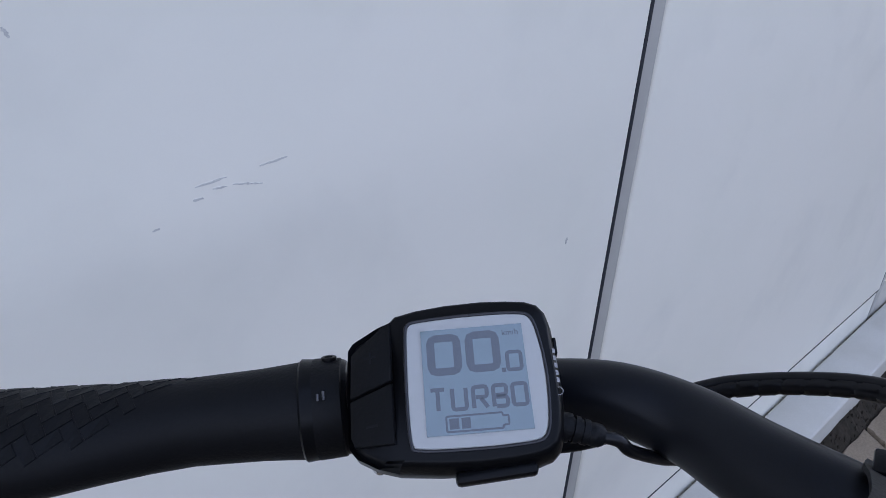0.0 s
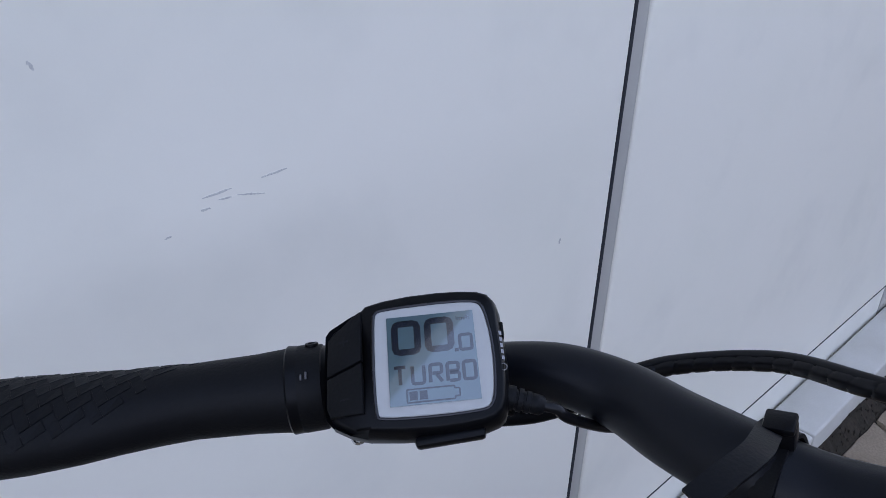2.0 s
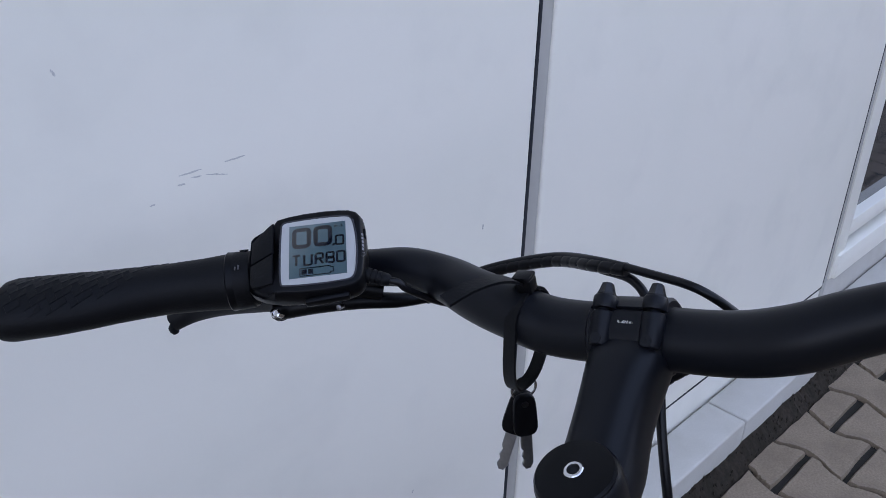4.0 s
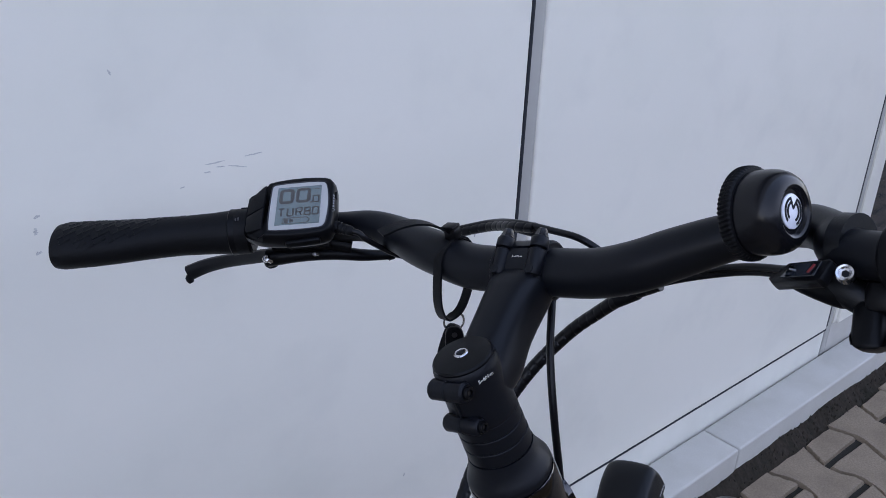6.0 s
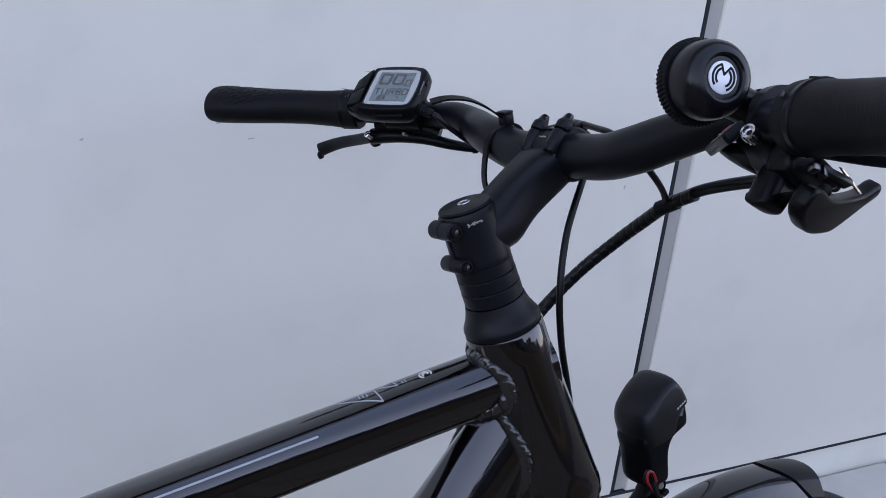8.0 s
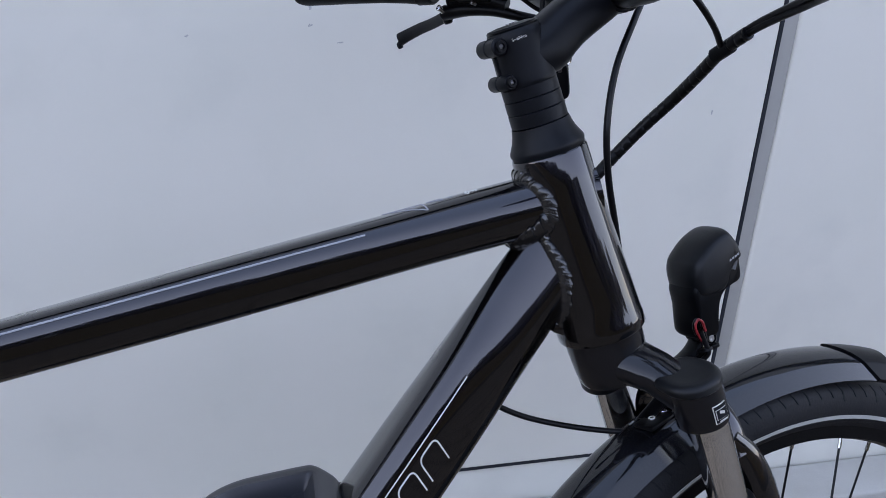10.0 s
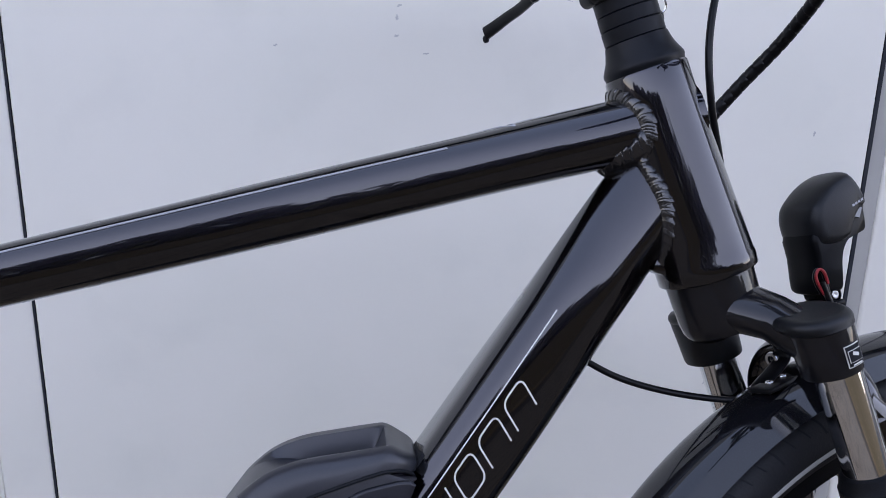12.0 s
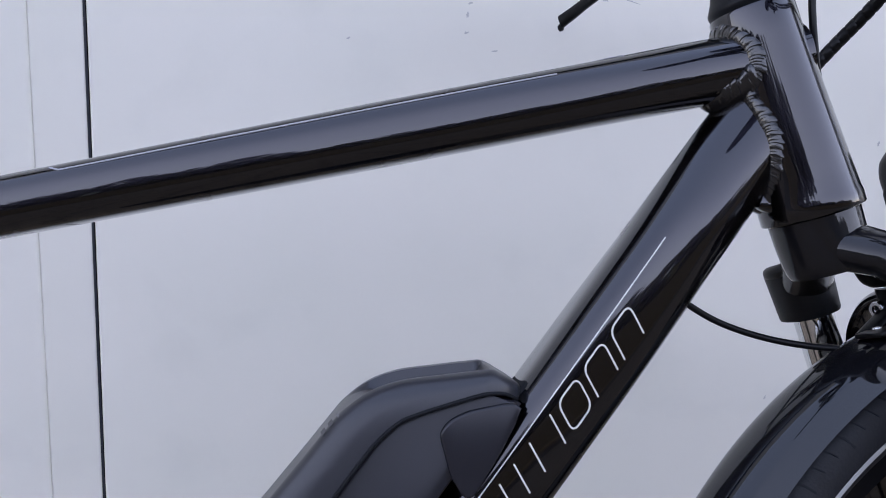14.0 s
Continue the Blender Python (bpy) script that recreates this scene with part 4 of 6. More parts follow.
    def stroke(bm, pts, w):
        """A flat line of width w with rounded corners, as one strip."""
        pts = [Vector((x, y, 0)) for x, y in pts]
        closed = (pts[0] - pts[-1]).length < 1e-6
        if closed:
            pts = pts[:-1]
        n = len(pts)
        path = []
        for i, p in enumerate(pts):
            if not closed and i in (0, n - 1):
                path.append(p)
                continue
            a, b = pts[i - 1], pts[(i + 1) % n]
            c = min(w * 0.62, (a - p).length * 0.45, (b - p).length * 0.45)
            path += [p + (a - p).normalized() * c, p + ((a - p).normalized() + (b - p).normalized()) * (c * 0.29), p + (b - p).normalized() * c]
        if closed:
            path.append(path[0])
        k = len(path)
        rows = []
        for i, p in enumerate(path):
            nxt = path[i + 1] if i + 1 < k else (path[1] if closed else p)
            prv = path[i - 1] if i else (path[-2] if closed else p)
            d = (nxt - prv).normalized()
            s = Vector((-d.y, d.x, 0)) * (w / 2)
            rows.append([m @ (p + s + Vector((0, 0, zt + 0.00003))), m @ (p - s + Vector((0, 0, zt + 0.00003))), m @ (p - s + Vector((0, 0, zt - 0.00003))), m @ (p + s + Vector((0, 0, zt - 0.00003)))])
        loft(bm, rows)

    def glyph(ch, cx, cy, w, h, sw):
        bm = bmesh.new()
        for line in GLYPHS[ch]:
            stroke(bm, [(cx + (x - 1) / 2 * (w - sw), cy + (y - 2) / 4 * (h - sw)) for x, y in line], sw)
        part("character", bm, M_DIGIT, screen, "", True, smooth=0)

    glyph("0", -0.0090, 0.0089, 0.0112, 0.0142, 0.0026)
    glyph("0", 0.0036, 0.0091, 0.0112, 0.0142, 0.0026)
    glyph("0", 0.0134, 0.0050, 0.0056, 0.0072, 0.0012)
    bm = bmesh.new()
    block(bm, m @ pose(0.0098, 0.0021, zt), (0.0014, 0.0014, 0.00006))
    part("character", bm, M_DIGIT, screen, "", True, smooth=0)
    for ch, x in zip("TURBO", (-0.0120, -0.0052, 0.0014, 0.0078, 0.0139)):
        glyph(ch, x, -0.0063, 0.0056, 0.0082, 0.0013)
    text_mesh("km/h", 0.0027, STEER @ m @ pose(0.0130, 0.0149, zt), M_DIGIT, "unit_text", screen, 0.00003)
    bm = bmesh.new()
    stroke(bm, [(-0.0098, -0.0168 + 0.0), (0.0078, -0.0168), (0.0078, -0.0158), (0.0096, -0.0158), (0.0096, -0.0128), (0.0078, -0.0128), (0.0078, -0.0118), (-0.0098, -0.0118), (-0.0098, -0.0168)], 0.0006)
    block(bm, m @ pose(-0.0074, -0.0143, zt), (0.0030, 0.0034, 0.00006))
    block(bm, m @ pose(-0.0037, -0.0143, zt), (0.0028, 0.0034, 0.00006))
    part("battery_symbol", bm, M_DIGIT, screen, "", True, smooth=0)
    # buttons on the sloping flank
    tilt = m @ pose(-0.0250, 0, -0.0002, 0, -23, 0)
    for yc, plus in ((0.0115, True), (-0.01175, False)):
        bm = bmesh.new()
        if plus:
            o = [(0.0, 0.0021), (0.0, 0.0226), (-0.0032, 0.0212), (-0.0142, 0.0140), (-0.0146, -0.0012)]
        else:
            o = [(0.0, 0.0013), (-0.0146, -0.0021), (-0.0146, -0.0140), (-0.0132, -0.0176), (0.0004, -0.0188)]
        prism(bm, [(x * 1.06 - 0.0012, y) for x, y in o], tilt @ pose(0, 0, 0.0006), 0.0024, 0.0009, 2)
        b = part("button", bm, M_RUBBER, body, "rubbery black push button", True)
        bm = bmesh.new()
        block(bm, tilt @ pose(-0.0085, yc, 0.0018), (0.0042, 0.0007, 0.0002))
        if plus:
            block(bm, tilt @ pose(-0.0085, yc, 0.0019), (0.0007, 0.0042, 0.0002))
        part("button_mark", bm, M_SEAL, b, "", True, smooth=0)
    # maker's mark as a bar and a ring on the right flank
    bm = bmesh.new()
    for k in range(5):
        block(bm, m @ pose(0.0266 - 0.00005 * k, -0.0022 + 0.0025 * k, 0.0000, 0, 40, 2), (0.0013, 0.0016, 0.0005))
    part("print_bar", bm, M_PRINT, body, "", True)
    bm = bmesh.new()
    q = m @ Vector((0.0264, -0.0060, 0.0004))
    mr = m.to_3x3()
    loft(bm, [ring(q + (mr @ X) * (0.0013 * math.cos(a)) + (mr @ Y) * (0.0013 * math.sin(a)), mr @ Z, (mr @ X) * math.cos(a) + (mr @ Y) * math.sin(a), 0.0003, 0.00018, 6) for a in [2 * math.pi * k / 24 for k in range(24)]], closed=True)
    part("print_ring", bm, M_PRINT, body, "", True)
    # service cover below, ribbed plug, cable
    bm = bmesh.new()
    block(bm, m @ pose(0.0045, -0.0288, -0.0065, 0, 0, 4), (0.026, 0.004, 0.006), 0.0015)
    part("cover", bm, M_SATIN, body, "", True)
    bm = bmesh.new()
    a = m @ Vector((0.0258, -0.0142, -0.0090))
    b = a + (m @ Vector((0.0400, -0.0185, -0.0115)) - a).normalized() * 0.0150
    ax = (b - a).normalized()
    ln = (b - a).length
    prof = [(0.0045, 0.0)]
    for k in range(4):
        h = ln * (0.12 + 0.2 * k)
        prof += [(0.0048 - 0.0003 * k, h), (0.0048 - 0.0003 * k, h + ln * 0.12), (0.0038, h + ln * 0.13), (0.0038, h + ln * 0.19)]
    prof += [(0.0030, ln)]
    lathe(bm, a, ax, prof, 20)
    part("plug", bm, M_RUBBER, body, "ribbed black cable plug", True)
    bm = bmesh.new()
    tube(bm, smooth_path([b - ax * 0.002, b + ax * 0.005, b + ax * 0.009 + Vector((0.001, 0.001, -0.005)), Vector((0.1030, 0.1320, 0.2460)), Vector((0.1150, 0.1310, 0.2350)), Vector((0.1320, 0.1400, 0.2270))]), 0.0022, 12)
    part("lead", bm, M_CABLE, body, "", True)
    # thin clip standing up beside the far edge
    bm = bmesh.new()
    block(bm, m @ pose(0.0274, 0.0105, -0.004), (0.0014, 0.0060, 0.0040), 0.0005)
    part("clip", bm, M_SATIN, body, "", True)
    return body


build_display()


def build_bell():
    ring_c, logo = Vector((0.0613, -0.1603, 0.2942)), Vector((0.0563, -0.1845, 0.2976))
    axis = (logo - ring_c).normalized()
    bm = bmesh.new()
    lathe(bm, ring_c, axis, [(0.004, 0.002), (0.0204, 0.0022), (0.0208, 0.006), (0.0207, 0.0130), (0.0203, 0.0165), (0.0192, 0.0200), (0.0172, 0.0228), (0.0148, 0.0242), (0.0126, 0.0245), (0.0114, 0.0238), (0.0108, 0.0222), (0.0, 0.0220)], 48)
    b = part("bell", bm, M_BELL, bike, "black bicycle bell with knurled turning ring", True)
    bm = bmesh.new()
    n = 248
    u = (Z - axis * axis.z).normalized()
    v = axis.cross(u)
    rings = []
    for h, r, ph in ((-0.0022, 0.0195, 0), (-0.0022, 0.0220, 0), (-0.0012, 0.0226, 0), (0.0002, 0.0228, 1), (0.0020, 0.0228, 2), (0.0036, 0.0226, 3), (0.0046, 0.0219, 3), (0.0046, 0.018, 0)):
        rings.append([ring_c + axis * h + u * ((r + (0.0007 if (i + ph) % 4 < 2 and r > 0.0219 else 0)) * math.cos(2 * math.pi * i / n)) + v * ((r + (0.0007 if (i + ph) % 4 < 2 and r > 0.0219 else 0)) * math.sin(2 * math.pi * i / n)) for i in range(n)])
    loft(bm, rings)
    part("knurled_ring", bm, M_RUBBER, b, "knurled black turning ring", True, smooth=25)
    bm = bmesh.new()
    lathe(bm, ring_c + axis * 0.0222, axis, [(0.0, 0.0), (0.0084, 0.0), (0.0084, 0.0006), (0.0079, 0.0010), (0.0, 0.0012)], 36)
    badge = part("badge", bm, M_BADGE, b, "white round badge", True)
    right = Z.cross(axis).normalized()
    mb = basis(ring_c + axis * 0.02345, right, axis.cross(right))
    for r, a0, a1 in ((0.0060, 78, 192), (0.0040, 74, 192), (0.0060, 262, 386), (0.0040, 262, 382)):
        bm = bmesh.new()
        k = 18
        ins = [(r * math.cos(radians(a0 + (a1 - a0) * i / k)), r * math.sin(radians(a0 + (a1 - a0) * i / k))) for i in range(k + 1)]
        out = [(x * (1 + 0.0011 / r), y * (1 + 0.0011 / r)) for x, y in reversed(ins)]
        prism(bm, ins + out, mb, 0.0003)
        part("badge_arc", bm, M_SEAL, badge, "", True)
    for x0, y0, x1, y1 in ((0.0014, 0.0064, 0.0008, 0.0012), (0.0008, 0.0012, 0.0058, 0.0030)):
        bm = bmesh.new()
        block(bm, mb @ pose((x0 + x1) / 2, (y0 + y1) / 2, 0, 0, 0, math.degrees(math.atan2(y1 - y0, x1 - x0))), (math.hypot(x1 - x0, y1 - y0) + 0.0008, 0.0010, 0.0003))
        part("badge_stroke", bm, M_SEAL, badge, "", True, smooth=0)
    # band round the bar
    bm = bmesh.new()
    p, d = Vector((0.1020, -0.163, 0.2628)), Vector((-0.2, -0.95, 0.25)).normalized()
    u = (Z - d * d.z).normalized()
    loft(bm, [ring(p + d * s, u, d.cross(u), r, r, 24) for s, r in ((-0.005, 0.0110), (-0.005, 0.0124), (0.005, 0.0124), (0.005, 0.0110))])
    tube(bm, [p + Vector((-0.008, 0, 0.006)), ring_c], 0.010, 16)
    part("mount", bm, M_SATIN, b, "", True)
    return b


build_bell()


def build_brake_lever():
    """The left-hand lever: clamp, housing, blade, pivot and outlet."""
    bm = bmesh.new()
    d = Vector((-0.62, 0.74, 0.26)).normalized()
    u = (Z - d * d.z).normalized()
    c = Vector((0.080, 0.213, 0.2840))
    loft(bm, [ring(c + d * s, u, d.cross(u), r, r, 24) for s, r in ((-0.007, 0.0125), (-0.007, 0.0150), (0.007, 0.0150), (0.007, 0.0125))])
    path = smooth_path([(0.0690, 0.2320, 0.2640), (0.0810, 0.2070, 0.2600), (0.0945, 0.1860, 0.2520), (0.1090, 0.1710, 0.2405), (0.1267, 0.1606, 0.2294)], 5)
    tube(bm, path, lambda k: 0.0074 - 0.0036 * k, 16, flat=1.15)
    tube(bm, smooth_path([(0.0760, 0.2250, 0.2740), (0.0850, 0.2050, 0.2690), (0.0950, 0.1870, 0.2620), (0.1040, 0.1740, 0.2520)], 4), lambda k: 0.0085 - 0.0020 * k, 16)
    body = part("brake_lever", bm, M_SATIN, bike, "black brake lever with alloy pivot", True)
    bm = bmesh.new()
    path = smooth_path([(0.0740, 0.2240, 0.2625), (0.0768, 0.2450, 0.2610), (0.0765, 0.2650, 0.2592), (0.0755, 0.2850, 0.2578), (0.0725, 0.3050, 0.2570), (0.0680, 0.3250, 0.2552), (0.0612, 0.3405, 0.2530)], 5)
    fr = frames(path, (0, 0, 1))
    rr = lambda k: 0.0060 - 0.0008 * math.sin(k * math.pi) + 0.0010 * k
    loft(bm, [ring(p, u, v, rr(i / (len(path) - 1)), rr(i / (len(path) - 1)) * 0.62, 14, 2.6) for i, (p, (u, v)) in enumerate(zip(path, fr))])
    tip = Vector((0.0600, 0.3435, 0.2485))
    loft(bm, [ring(tip + Z * h, X, Y, r, r, 14) for h, r in ((-0.0052, 0.001), (-0.0048, 0.0026), (-0.002, 0.0036), (0.001, 0.0032), (0.003, 0.001))])
    part("blade", bm, M_MATTE, body, "matte black lever blade", True)
    bm = bmesh.new()
    lathe(bm, Vector((0.0620, 0.2215, 0.2655)), Vector((-0.62, -0.25, 0.70)), [(0.0, 0), (0.0024, 0), (0.0024, 0.0052), (0.0031, 0.0056), (0.0031, 0.0072), (0.0022, 0.0077), (0.0019, 0.0066), (0.0, 0.0066)], 20)
    part("pivot", bm, M_CHROME, body, "bright pivot bolt", True)
    bm = bmesh.new()
    lathe(bm, Vector((0.0790, 0.1830, 0.2610)), Vector((-0.7, -0.3, 0.4)), [(0.0, 0.003), (0.0016, 0.003), (0.0016, 0.0090), (0.0, 0.0093)], 14)
    part("adjuster_screw", bm, M_GUN, body, "", True)
    bm = bmesh.new()
    loft(bm, [ring(Vector((0.0720, 0.2370, 0.2600)) - Z * h, X, Y, r, r * 1.6, 18) for h, r in ((0.0, 0.0040), (0.004, 0.0046), (0.0066, 0.0034), (0.0074, 0.0015))])
    part("pivot_nub", bm, M_SATIN, body, "", True)
    bm = bmesh.new()
    a, b = Vector((0.1250, 0.1615, 0.2302)), Vector((0.1430, 0.1560, 0.2240))
    ln = (b - a).length
    lathe(bm, a, b - a, [(0.0046, 0), (0.0046, ln * 0.2), (0.0036, ln * 0.24), (0.0036, ln * 0.34), (0.0044, ln * 0.38), (0.0044, ln * 0.54), (0.0034, ln * 0.58), (0.0034, ln * 0.68), (0.0040, ln * 0.72), (0.0040, ln * 0.9), (0.003, ln)], 16)
    part("adjuster", bm, M_RUBBER, body, "", True)
    return body


build_brake_lever()


def build_shifter():
    """Brake perch and trigger shifter clustered under the right-hand grip."""
    bm = bmesh.new()
    xz = Matrix(((1, 0, 0, 0), (0, 0, -1, 0), (0, 1, 0, 0), (0, 0, 0, 1)))
    housing = [(0.0360, 0.2570), (0.0440, 0.2665), (0.0560, 0.2600), (0.0660, 0.2500), (0.0730, 0.2400), (0.0700, 0.2330), (0.0560, 0.2385), (0.0440, 0.2440)]
    prism(bm, round_outline(housing, 3), Matrix.Translation((0, -0.2190, 0)) @ xz, 0.0150, 0.0040, 3)
    body = part("gear_shifter", bm, M_SATIN, bike, "black trigger shifter with red gear pointer", True)
    bm = bmesh.new()
    d = Vector((-0.36, -0.92, 0.14)).normalized()
    cu = (Z - d * d.z).normalized()
    cc = Vector((0.0660, -0.2030, 0.2735))
    loft(bm, [ring(cc + d * s, cu, d.cross(cu), r, r, 28) for s, r in ((-0.0040, 0.011), (-0.0040, 0.0146), (0.0040, 0.0146), (0.0040, 0.011))])
    tube(bm, smooth_path([(0.060, -0.190, 0.2640), (0.052, -0.200, 0.2585), (0.048, -0.212, 0.2520)], 4), 0.0080, 16)
    part("clamp_band", bm, M_CAP, body, "", True)
    bm = bmesh.new()
    m = basis(Vector((0.0465, -0.1850, 0.2688)), Vector((-0.49, -0.78, 0.39)), Vector((0.72, -0.35, 0.30)))
    wedge = [(-0.0215, -0.0035), (-0.0130, 0.0062), (0.0170, 0.0064), (0.0190, 0.0050), (0.0200, -0.0055), (0.0185, -0.0070), (-0.0150, -0.0072)]
    prism(bm, wedge, m @ pose(0, 0, -0.0002), 0.0060, 0.0014, 2)
    ind = part("gear_window", bm, M_SATIN, body, "black gear window housing", True)
    bm = bmesh.new()
    prism(bm, [(-0.0100, -0.0042), (-0.0085, 0.0040), (0.0135, 0.0044), (0.0150, -0.0042)], m @ pose(0, 0, 0.0029), 0.0008, 0.0002, 1)
    part("pane", bm, M_GLASS_DARK, ind, "glossy dark window", True)
    bm = bmesh.new()
    block(bm, m @ pose(0.0098, 0.0002, 0.0035, 0, 0, -12), (0.0015, 0.0052, 0.0006), 0.0002)
    part("pointer", bm, M_RED, ind, "red gear pointer", True)
    bm = bmesh.new()
    block(bm, m @ pose(-0.0040, 0.0002, 0.0035, 0, 0, -12), (0.0060, 0.0008, 0.0004))
    part("scale_mark", bm, M_SILVER, ind, "", True)
    # arm that carries window and bolt towards the bar
    bm = bmesh.new()
    tube(bm, smooth_path([(0.0575, -0.1730, 0.2590), (0.0530, -0.1850, 0.2580), (0.0500, -0.2000, 0.2560), (0.0540, -0.2140, 0.2530), (0.0590, -0.2250, 0.2480)], 5), lambda k: 0.0035 + 0.0045 * min(1.0, 2.0 * k), 16, flat=0.8)
    part("arm", bm, M_SATIN, body, "", True)
    bm = bmesh.new()
    paddle = [(0.0420, 0.2578), (0.0360, 0.2560), (0.0238, 0.2480), (0.0232, 0.2445), (0.0330, 0.2350), (0.0365, 0.2352), (0.0535, 0.2425), (0.0540, 0.2455)]
    prism(bm, round_outline(paddle, 3), Matrix.Translation((0, -0.2135, 0)) @ xz, 0.0150, 0.0058, 5)
    part("thumb_lever", bm, M_SATIN, body, "black thumb lever", True)
    ax = Vector((-0.62, -0.08, 0.78)).normalized()
    bm = bmesh.new()
    o = Vector((0.0375, -0.2062, 0.2762))
    lathe(bm, o - ax * 0.013, ax, [(0.0, 0.005), (0.0036, 0.005), (0.0036, 0.0078), (0.0043, 0.0082), (0.0043, 0.0118), (0.0038, 0.0130), (0.0029, 0.0128), (0.0026, 0.0108), (0.0, 0.0106)], 24)
    bolt = part("clamp_bolt", bm, M_CHROME, body, "bright clamp bolt", True)
    bm = bmesh.new()
    lathe(bm, o - ax * 0.0022, ax, [(0.0018, 0), (0.0, 0.0002)], 6)
    part("socket", bm, M_SEAL, bolt, "", True)
    bm = bmesh.new()
    sweep = [(0.0200, 0.2490), (0.0223, 0.2409), (0.0289, 0.2319), (0.0356, 0.2260), (0.0430, 0.2217), (0.0558, 0.2157), (0.0682, 0.2150), (0.0860, 0.2160), (0.1000, 0.2165), (0.1000, 0.2235), (0.0850, 0.2245), (0.0640, 0.2320), (0.0481, 0.2405), (0.0340, 0.2530), (0.0260, 0.2560)]
    prism(bm, round_outline([(x, z - 0.2320) for x, z in sweep], 3), pose(0, -0.2300, 0.2320, 28, 0, 0) @ xz, 0.0090, 0.0022, 3)
    part("trigger", bm, M_SATIN, body, "glossy black trigger", True)
    bm = bmesh.new()
    block(bm, basis(Vector((0.0450, -0.2320, 0.2545)), (0.75, -0.15, -0.6), (0.3, -0.9, 0.3)), (0.0048, 0.0046, 0.0036), 0.0006)
    block(bm, basis(Vector((0.0510, -0.2320, 0.2495)), (0.6, -0.15, -0.7), (0.3, -0.9, 0.3)), (0.0030, 0.0040, 0.0050), 0.0006)
    part("alloy_fitting", bm, M_GUN, body, "grey alloy fitting", True)
    bm = bmesh.new()
    lathe(bm, Vector((0.0480, -0.2330, 0.2420)), (-0.5, -0.8, 0.3), [(0.0, 0.0), (0.0030, 0.0), (0.0030, 0.0024), (0.0024, 0.0028), (0.0, 0.0028)], 18)
    part("pivot_screw", bm, M_SATIN, body, "", True)
    bm = bmesh.new()
    prism(bm, [(0.0668, 0.2462), (0.0690, 0.2448), (0.0745, 0.2370), (0.0808, 0.2262), (0.0788, 0.2268), (0.0715, 0.2385)], Matrix.Translation((0, -0.2300, 0)) @ xz, 0.0012, 0.0003, 1)
    part("spring_arm", bm, M_CHROME, body, "bright spring plate", True)
    bm = bmesh.new()
    block(bm, basis(Vector((0.0620, -0.2300, 0.2430)), (0.75, -0.1, -0.65), (0.3, -0.9, 0.3)), (0.022, 0.006, 0.0045), 0.0014)
    part("cable_stop", bm, M_CAP, body, "", True)
    bm = bmesh.new()
    path = smooth_path([(0.0780, -0.2150, 0.2520), (0.0850, -0.2400, 0.2450), (0.0830, -0.2800, 0.2440), (0.0700, -0.3200, 0.2450)], 5)
    tube(bm, path, 0.0062, 14, flat=0.6)
    part("blade", bm, M_MATTE, body, "matte black lever blade", True)
    return body


build_shifter()


def cable(name, pts, r, label="", wrap=None, parent=None, mat=None):
    """A cable through pts; wrap is the pitch of a spiral sleeve."""
    path = smooth_path(pts, 10)
    bm = bmesh.new()
    if wrap:
        dense = smooth_path(path, 4)
        fr = frames(dense)
        run = 0.0
        rings = []
        for i, (p, (u, v)) in enumerate(zip(dense, fr)):
            run += (p - dense[i - 1]).length if i else 0
            n = 14
            rg = []
            for k in range(n):
                a = 2 * math.pi * k / n
                ph = (run / wrap + k / n) % 1.0
                rr = r * (0.91 if ph < 0.14 else 1.0)
                rg.append(p + u * (rr * math.cos(a)) + v * (rr * math.sin(a)))
            rings.append(rg)
        loft(bm, rings)
    else:
        tube(bm, path, r, 12)
    return part(name, bm, mat or M_CABLE, parent or bike, label, True, smooth=30 if wrap else 60)


JOIN = (0.1640, -0.0170, 0.1690)
cable("wrapped_cable", [(0.1430, 0.1560, 0.2240), (0.1578, 0.1238, 0.2278), (0.1594, 0.0803, 0.2343), (0.1440, 0.0450, 0.2428), (0.1385, 0.0230, 0.2440)], 0.0041, "cables in black spiral wrap", 0.009)
cable("cable", [(0.1475, 0.1500, 0.2280), (0.1590, 0.1238, 0.2303), (0.1606, 0.0803, 0.2368), (0.1452, 0.0430, 0.2452), (0.1343, 0.0071, 0.2443), (0.1274, -0.0188, 0.2409), (0.1278, -0.0345, 0.2262), (0.1360, -0.0375, 0.2080), (0.1500, -0.0300, 0.1880), JOIN], 0.0025, "glossy black cable")
cable("cable", [(0.1440, 0.0420, 0.2400), (0.1370, 0.0200, 0.2370), (0.1230, 0.0070, 0.2270), (0.1050, 0.0010, 0.2140), (0.0739, -0.0036, 0.1854), (0.0512, -0.0061, 0.1492), (0.0429, -0.0015, 0.1109), (0.0442, 0.0090, 0.0713), (0.0440, 0.0180, 0.0300), (0.0400, 0.0260, -0.0100), (0.0300, 0.0350, -0.0400)], 0.0027, "glossy black cable")
cable("cable", [(0.0900, -0.2100, 0.2250), (0.1200, -0.1880, 0.2120), (0.1485, -0.1450, 0.1990), (0.1640, -0.1072, 0.1915), (0.1671, -0.0550, 0.1813), JOIN], 0.0029, "glossy black cable")
cable("cable", [(0.0850, -0.2060, 0.2330), (0.1180, -0.1850, 0.2190), (0.1460, -0.1440, 0.2050), (0.1630, -0.1040, 0.1955), (0.1680, -0.0520, 0.1840), (0.1650, -0.0160, 0.1710)], 0.0026, "glossy black cable")
